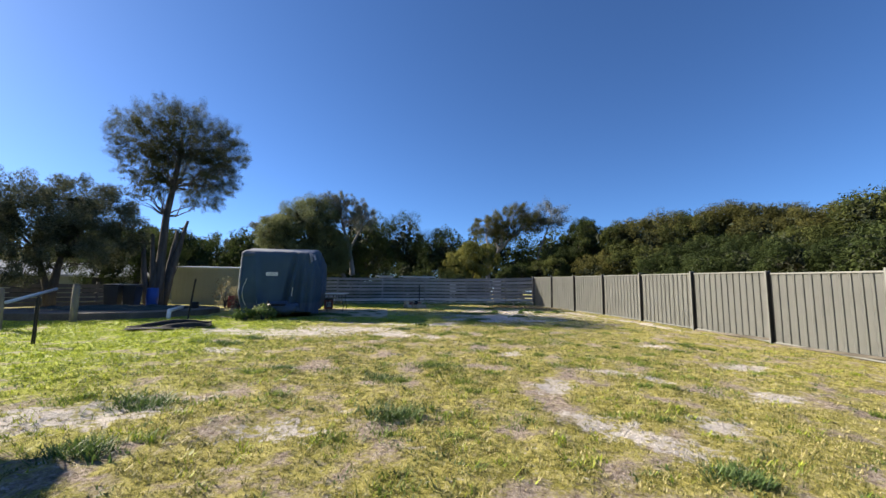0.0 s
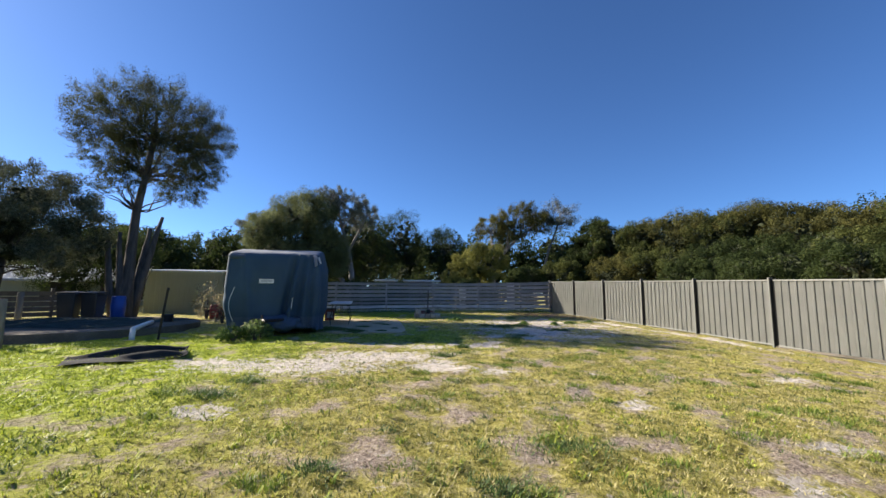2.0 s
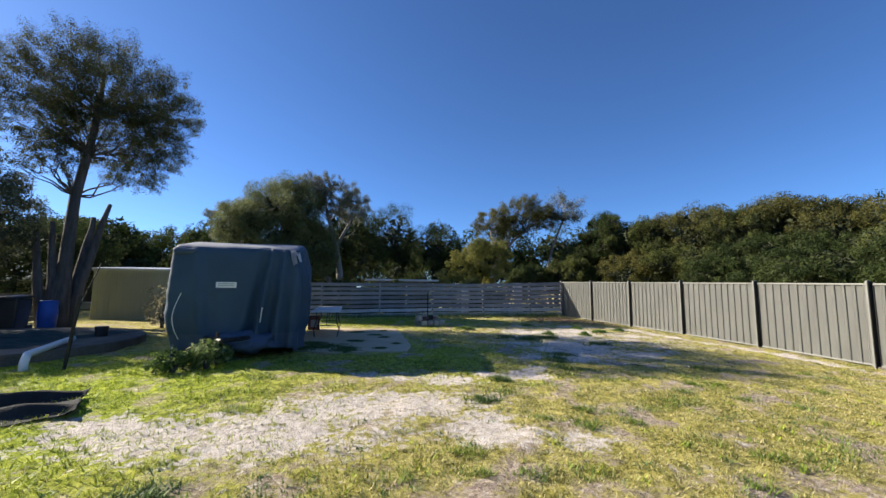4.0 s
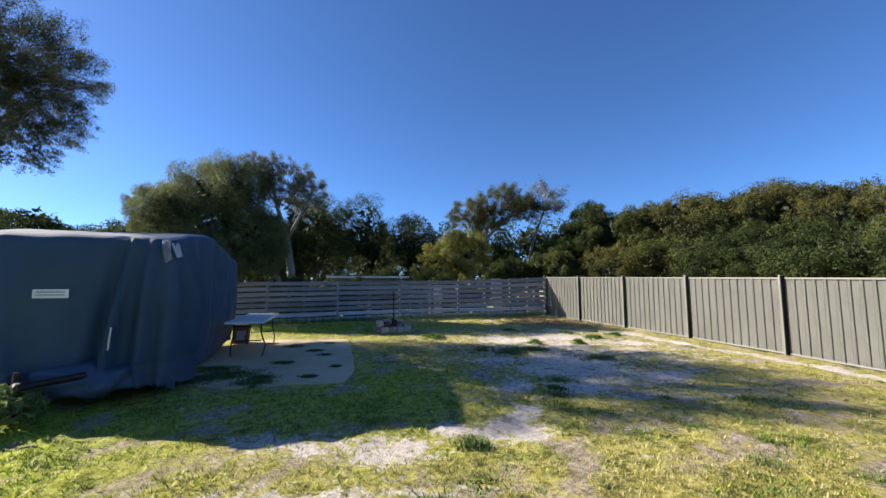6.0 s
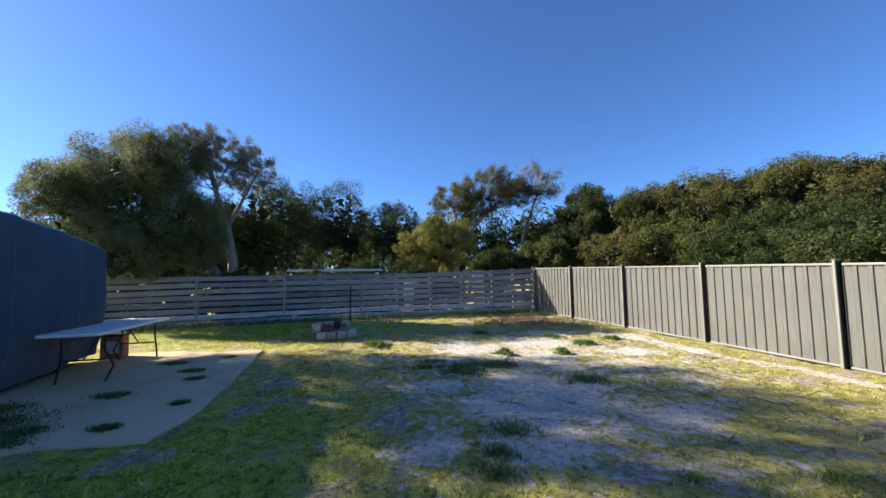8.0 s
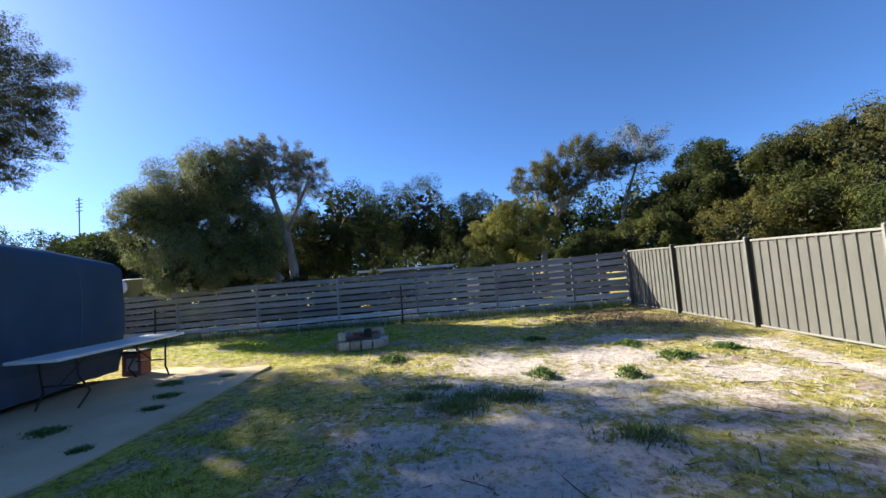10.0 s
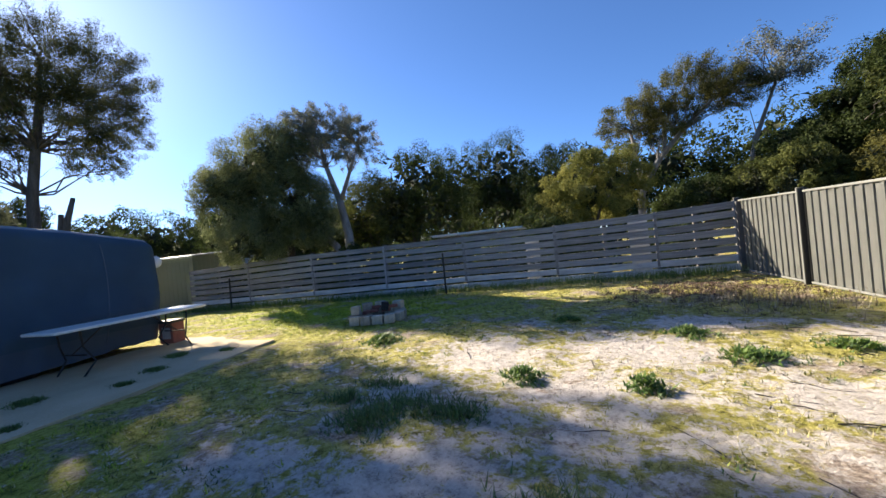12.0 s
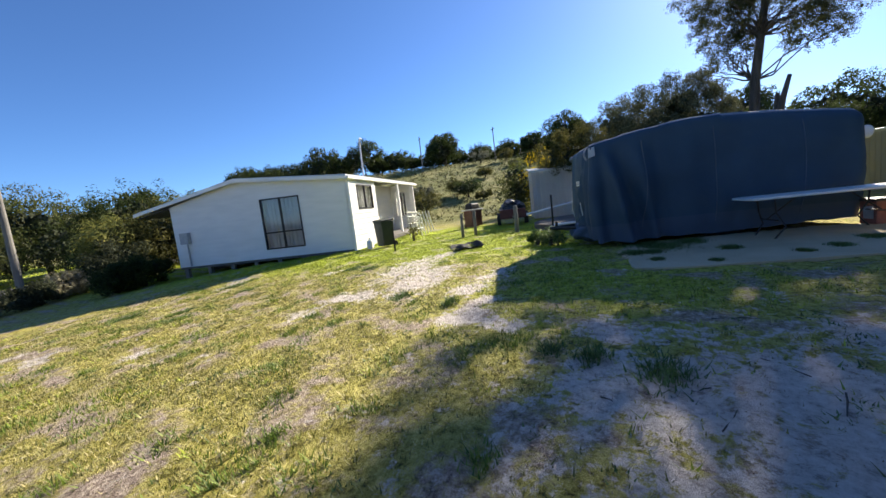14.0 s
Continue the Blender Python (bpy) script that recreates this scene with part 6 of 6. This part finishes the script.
neighbour_roof(-3.3, 28.8, 12, 3.4, 2.2, 1.8, 1.73, "low green-grey roofed carport behind the timber fence", "board_dark", "neighbour_carport")
neighbour_roof(-23.5, 26.5, 40, 10, 6, 1.55, 2.35, "pale-roofed neighbouring house beyond the trees", "cream")
for hx, hy, hr in ((-90, -18, 20), (-96, -9, 10)):
    neighbour_roof(hx, hy, hr + 90, 11, 7, 2.6, 3.8, "small pale house far up the hill", "shed_white", "hill_house")

# low growth and pale boards close behind the timber fence
for i in range(13):
    u = 0.8 + i * 1.25
    p = T0 + TD * u + Vector((-0.2315, 0.9728)) * random.uniform(1.0, 2.0)
    h = random.uniform(1.3, 1.75)
    if i == 1:
        continue
    tree("understory_bush", (p.x, p.y), [simple_stem(h * 0.5, 0.03)], [(p.x, p.y, 0.4 + h * 0.5, 0.85, 0.55, h * 0.55)], "low dark bush behind the timber fence", "dark", 5000, 0.12, "bark_dark", 30, (0.25, 0.4), 4, group="bushes behind the timber fence", low=-0.9, core=0.85)
for u, z, w in ((2.0, 1.62, 0.5), (4.9, 1.3, 0.4)):
    p = T0 + TD * u + Vector((-0.2315, 0.9728)) * 0.9
    q = thing("white_board", (p.x, p.y, gh(p.x, p.y)), "pale sheet of board standing behind the timber fence", "board", "white boards", TRZ)
    part("sheet", one_box((0, 0, z / 2), (w, 0.02, z), (4, 0, 0), 0.004), M["board_pale"], q)


lp = thing("long_white_pipe", (-10.2, 8.9, 0.4), "long white plastic pipe propped across dark clutter", "pipe")
part("pipe", one_tube([(-0.75, 0.8, 0.5), (-1.2, 1.8, 0.66), (-1.7, 2.9, 0.84)], 0.045, 12), M["white_plastic"], lp, smooth=True)
for i in range(5):
    a, b = Vector((-19.5, 12.2)), Vector((-15.4, 19.2))
    p = a.lerp(b, i / 5)
    w = (b - a).length / 5
    q = thing("low_dark_fence", (p.x, p.y, gh(p.x, p.y)), "low dark timber fence in the shade of the trees", "fence", "low dark fence bays", math.degrees(math.atan2(b.y - a.y, b.x - a.x)))
    for r in range(5):
        part("board", one_box((w / 2, 0, 0.13 + r * 0.2), (w - 0.02, 0.025, 0.17), (0, 0, 0), 0.004), M["board_dark"], q)
    part("post", one_box((0, 0.05, 0.55), (0.1, 0.08, 1.15), (0, 0, 0), 0.006), M["board_dark"], q)


for bx_, by_, bh_ in ((-10.5, 35.0, 3.4), (-7.0, 34.0, 3.0), (-4.0, 34.5, 3.6), (-1.5, 32.5, 3.0), (1.0, 35.5, 3.4), (4.5, 36.0, 3.6)):
    tree("garden_bush", (bx_, by_), [simple_stem(bh_ * 0.5, 0.06), simple_stem(bh_ * 0.4, 0.05, (0.6, 0.1))], [(bx_, by_, bh_ * 0.6, 1.9, 1.2, bh_ * 0.48), (bx_ + 1.4, by_ + 0.3, bh_ * 0.5, 1.4, 1.1, bh_ * 0.42)], "dark bushy shrub in the neighbouring garden", "dark", 6000, 0.12, "bark_dark", 40, (0.2, 0.34), 6, group="neighbouring garden bushes", low=-0.95, core=0.9)


# poles
def pole(x, y, h, label, r=0.1, arms=True, mat="old_pole"):
    ob = thing("power_pole", (x, y, gh(x, y)), label, "pole", "poles")
    part("shaft", one_tube([(0, 0, -0.2), (0, 0, h * 0.5), (0, 0, h)], [r, r * 0.9, r * 0.75], 12), M[mat], ob)
    if arms:
        part("crossarm", one_box((0, 0, h - 0.4), (1.5, 0.1, 0.1), (0, 0, 40), 0.01), M[mat], ob)
    return ob


pole(-2.85, -8.4, 4.6, "weathered timber power pole at the roadside", 0.13, False)
pole(-58, -17, 6.0, "distant timber power pole on the hill")
pole(-66, -6, 6.0, "distant timber power pole on the hill")
pole(-70, 6, 6.0, "distant timber power pole on the hill")
am = thing("antenna_mast", (-33, 36, gh(-33, 36)), "thin antenna mast behind the trees", "antenna")
part("shaft", one_tube([(0, 0, 0), (0, 0, 9.8)], 0.05, 8), M["lamp_pole"], am)
for i in range(4):
    part("element", one_tube([(-0.35, 0, 8.7 + i * 0.3), (0.35, 0, 8.7 + i * 0.3)], 0.03, 6), M["lamp_pole"], am)

# road and kerb beyond the house
rdm = bmesh.new()
rows = []
for i in range(61):
    x = -40 + i * 1.6
    yc = -12.5 + 0.02 * x
    rows.append([rdm.verts.new((x, yc + o, gh(x, yc + o) + 0.03)) for o in (-3, -1.5, 0, 1.5, 3)])
for p, q in zip(rows, rows[1:]):
    for k in range(4):
        rdm.faces.new((p[k], q[k], q[k + 1], p[k + 1]))
tagged(part("road", rdm, M["asphalt"], None), "narrow grey asphalt road past the house", "road", kind="structure")


# ---- shrubs near the house, pad and hill ----
def shrub(x, y, h, w, leaf, count, label, size=0.12, name="shrub", z=None):
    bz = gh(x, y)
    return tree(name, (x, y), [simple_stem(h * 0.5, 0.04), simple_stem(h * 0.45, 0.03, (w * 0.3, 0.1)), simple_stem(h * 0.45, 0.03, (-w * 0.3, -0.1))], [(x, y, bz + h * 0.55, w, w, h * 0.42), (x + w * 0.5, y + 0.2, bz + h * 0.38, w * 0.7, w * 0.7, h * 0.36), (x - w * 0.5, y - 0.1, bz + h * 0.34, w * 0.7, w * 0.7, h * 0.34)], label, leaf, count, size, "bark_dark", 30, (0.24, 0.42), 6, 0.012, low=-0.95, core=0.6 if count > 2000 else 0.0)


shrub(-5.18, 11.35, 0.48, 0.26, "variegated", 800, "pale variegated plant by the caravan drawbar", 0.085, "broadleaf_bush")
shrub(-5.5, 11.0, 0.34, 0.24, "weed", 900, "small broad-leaved weed by the caravan drawbar", 0.07, "broadleaf_bush")
shrub(-9.9, 17.4, 1.5, 0.5, "pale", 700, "dry pale shrub against the cream shed", 0.09, "dry_bush")
shrub(-8.3, 15.6, 0.9, 0.3, "pale", 350, "dry seed-headed weed beside the caravan", 0.08, "dry_bush")
shrub(-9.2, 5.6, 0.9, 0.35, "olive", 300, "thin shrub beside the plant rack", 0.08, "thin_bush")
shrub(-4.6, -3.6, 1.25, 0.85, "dark", 7000, "dark rounded hedge shrub at the house corner", 0.09, "hedge_bush")
shrub(-3.7, -3.6, 1.0, 0.7, "dark", 5500, "dark rounded hedge shrub at the house corner", 0.09, "hedge_bush")
shrub(-6.0, -7.8, 3.0, 1.4, "bright", 6000, "yellow-green shrub behind the house corner", 0.14, "yellow_bush")
shrub(-7.8, -7.4, 3.6, 1.6, "olive", 6500, "olive green shrub behind the house", 0.15, "olive_bush")
for sx, sy, sh, sw, lf in ((-5.2, -6.4, 1.9, 1.1, "silver"), (-3.4, -6.4, 0.9, 0.7, "pale"), (-2.2, -5.8, 0.8, 0.7, "silver"), (-6.4, -9.6, 2.6, 1.5, "dark"), (-4.4, -16.4, 3.2, 1.7, "mid"), (-1.4, -16.8, 3.0, 1.8, "olive"), (-7.6, -16.6, 3.4, 1.8, "dark"), (-10.4, -16.2, 3.4, 1.8, "mid"), (1.8, -16.6, 2.8, 1.8, "pale"), (-0.6, -5.6, 0.6, 0.6, "pale"), (-8.4, -9.8, 2.8, 1.6, "olive"), (-10.6, -8.8, 3.0, 1.6, "mid")):
    shrub(sx, sy, sh, sw, lf, 6000, "soft roadside shrub near the house", 0.085, "roadside_bush")
for tx, ty, th, tw, lf in ((-3.0, -19, 4.6, 3.0, "dark"), (1.5, -20, 4.4, 3.0, "olive"), (6, -19.5, 4.2, 3.0, "dark"), (-8, -19.5, 5.0, 3.0, "mid"), (-13, -19, 5.2, 3.0, "dark"), (-18, -18, 4.8, 3.0, "mid"), (-2, -26, 6.5, 4, "dark"), (-9, -27, 7, 4, "olive"), (-17, -26, 6.8, 4, "dark"), (6, -26, 6.4, 4, "mid"), (11, -18, 4.0, 3, "mid"), (-24, -18, 5, 3.2, "dark")):
    bz = gh(tx, ty)
    tree("roadside_tree", (tx, ty), [simple_stem(th * 0.6, 0.14), simple_stem(th * 0.5, 0.1, (0.8, 0.3))], [(tx, ty, bz + th * 0.62, tw, tw * 0.8, th * 0.34), (tx - tw * 0.6, ty, bz + th * 0.38, tw * 0.8, tw * 0.8, th * 0.32), (tx + tw * 0.6, ty, bz + th * 0.38, tw * 0.8, tw * 0.8, th * 0.32)], "dense roadside tree beyond the road", lf, 8000, 0.16, "bark_dark", 44, (0.15, 0.28), 8, group="roadside trees", low=-0.95, core=0.5, aspect=0.5)
random.seed(11)
for i in range(46):
    f = i / 45
    x, y = np.interp(f, (0, 0.3, 0.6, 0.8, 1), (-52, -64, -76, -82, -88)), np.interp(f, (0, 0.3, 0.6, 0.8, 1), (-58, -46, -28, -14, 4))
    x, y, h = x + random.gauss(0, 3), y + random.gauss(0, 2), random.uniform(3.2, 5.2)
    bz = gh(x, y)
    tree("hill_tree", (x, y), [simple_stem(h * 0.5, 0.12)], [(x, y, bz + h * 0.55, h * 0.6, h * 0.6, h * 0.42), (x + h * 0.4, y + h * 0.2, bz + h * 0.4, h * 0.5, h * 0.5, h * 0.36)], "dark wind-shaped tree on the hilltop", "dark", 1800, 0.34, "bark_dark", 30, (0.2, 0.34), 4, group="hilltop trees", low=-0.9, core=0.75)
for i in range(46):
    d, a = random.uniform(34, 96), random.uniform(-40, 16)
    x, y = 4 - d * math.cos(radians(a)), 12.5 + d * math.sin(radians(a))
    if x > -20 or (abs(y + 12.5) < 4):
        continue
    high = d > 74
    h = random.uniform(4.5, 7) if high else random.uniform(0.8, 2.4)
    w = h * (0.55 if high else 0.8)
    bz = gh(x, y)
    tree("hill_tree" if high else "hill_bush", (x, y), [simple_stem(h * 0.5, 0.1)], [(x, y, bz + h * 0.55, w, w, h * 0.42), (x + w * 0.6, y, bz + h * 0.4, w * 0.8, w * 0.8, h * 0.35)], "dark wind-shaped tree on the hilltop" if high else "low olive bush on the grassy hill", "dark" if high else random.choice(("olive", "grey", "olive", "dark")), 3200 if high else 1500, 0.4 if high else 0.2, "bark_dark", 16, (0.24, 0.4), 2, core=0.7, group="hilltop trees" if high else "hill bushes", low=-0.6)
shrub(-18.8, 9.3, 3.5, 1.5, "yellow", 2600, "bush covered in yellow flowers behind the white shed", 0.12, "flowering_bush")
shrub(-20.0, 7.6, 3.6, 1.6, "mid", 4000, "green bush on the slope behind the white shed", 0.14, "green_bush")
hx_, hy_ = np.random.uniform(-95, -21, 12000), np.random.uniform(-50, 40, 12000)
blades("hill_grass", np.stack([hx_, hy_, gz(hx_, hy_)], -1), 0.22, 0.06, M["hill_straw"], "long dry grass on the hillside", 4, 1.2)
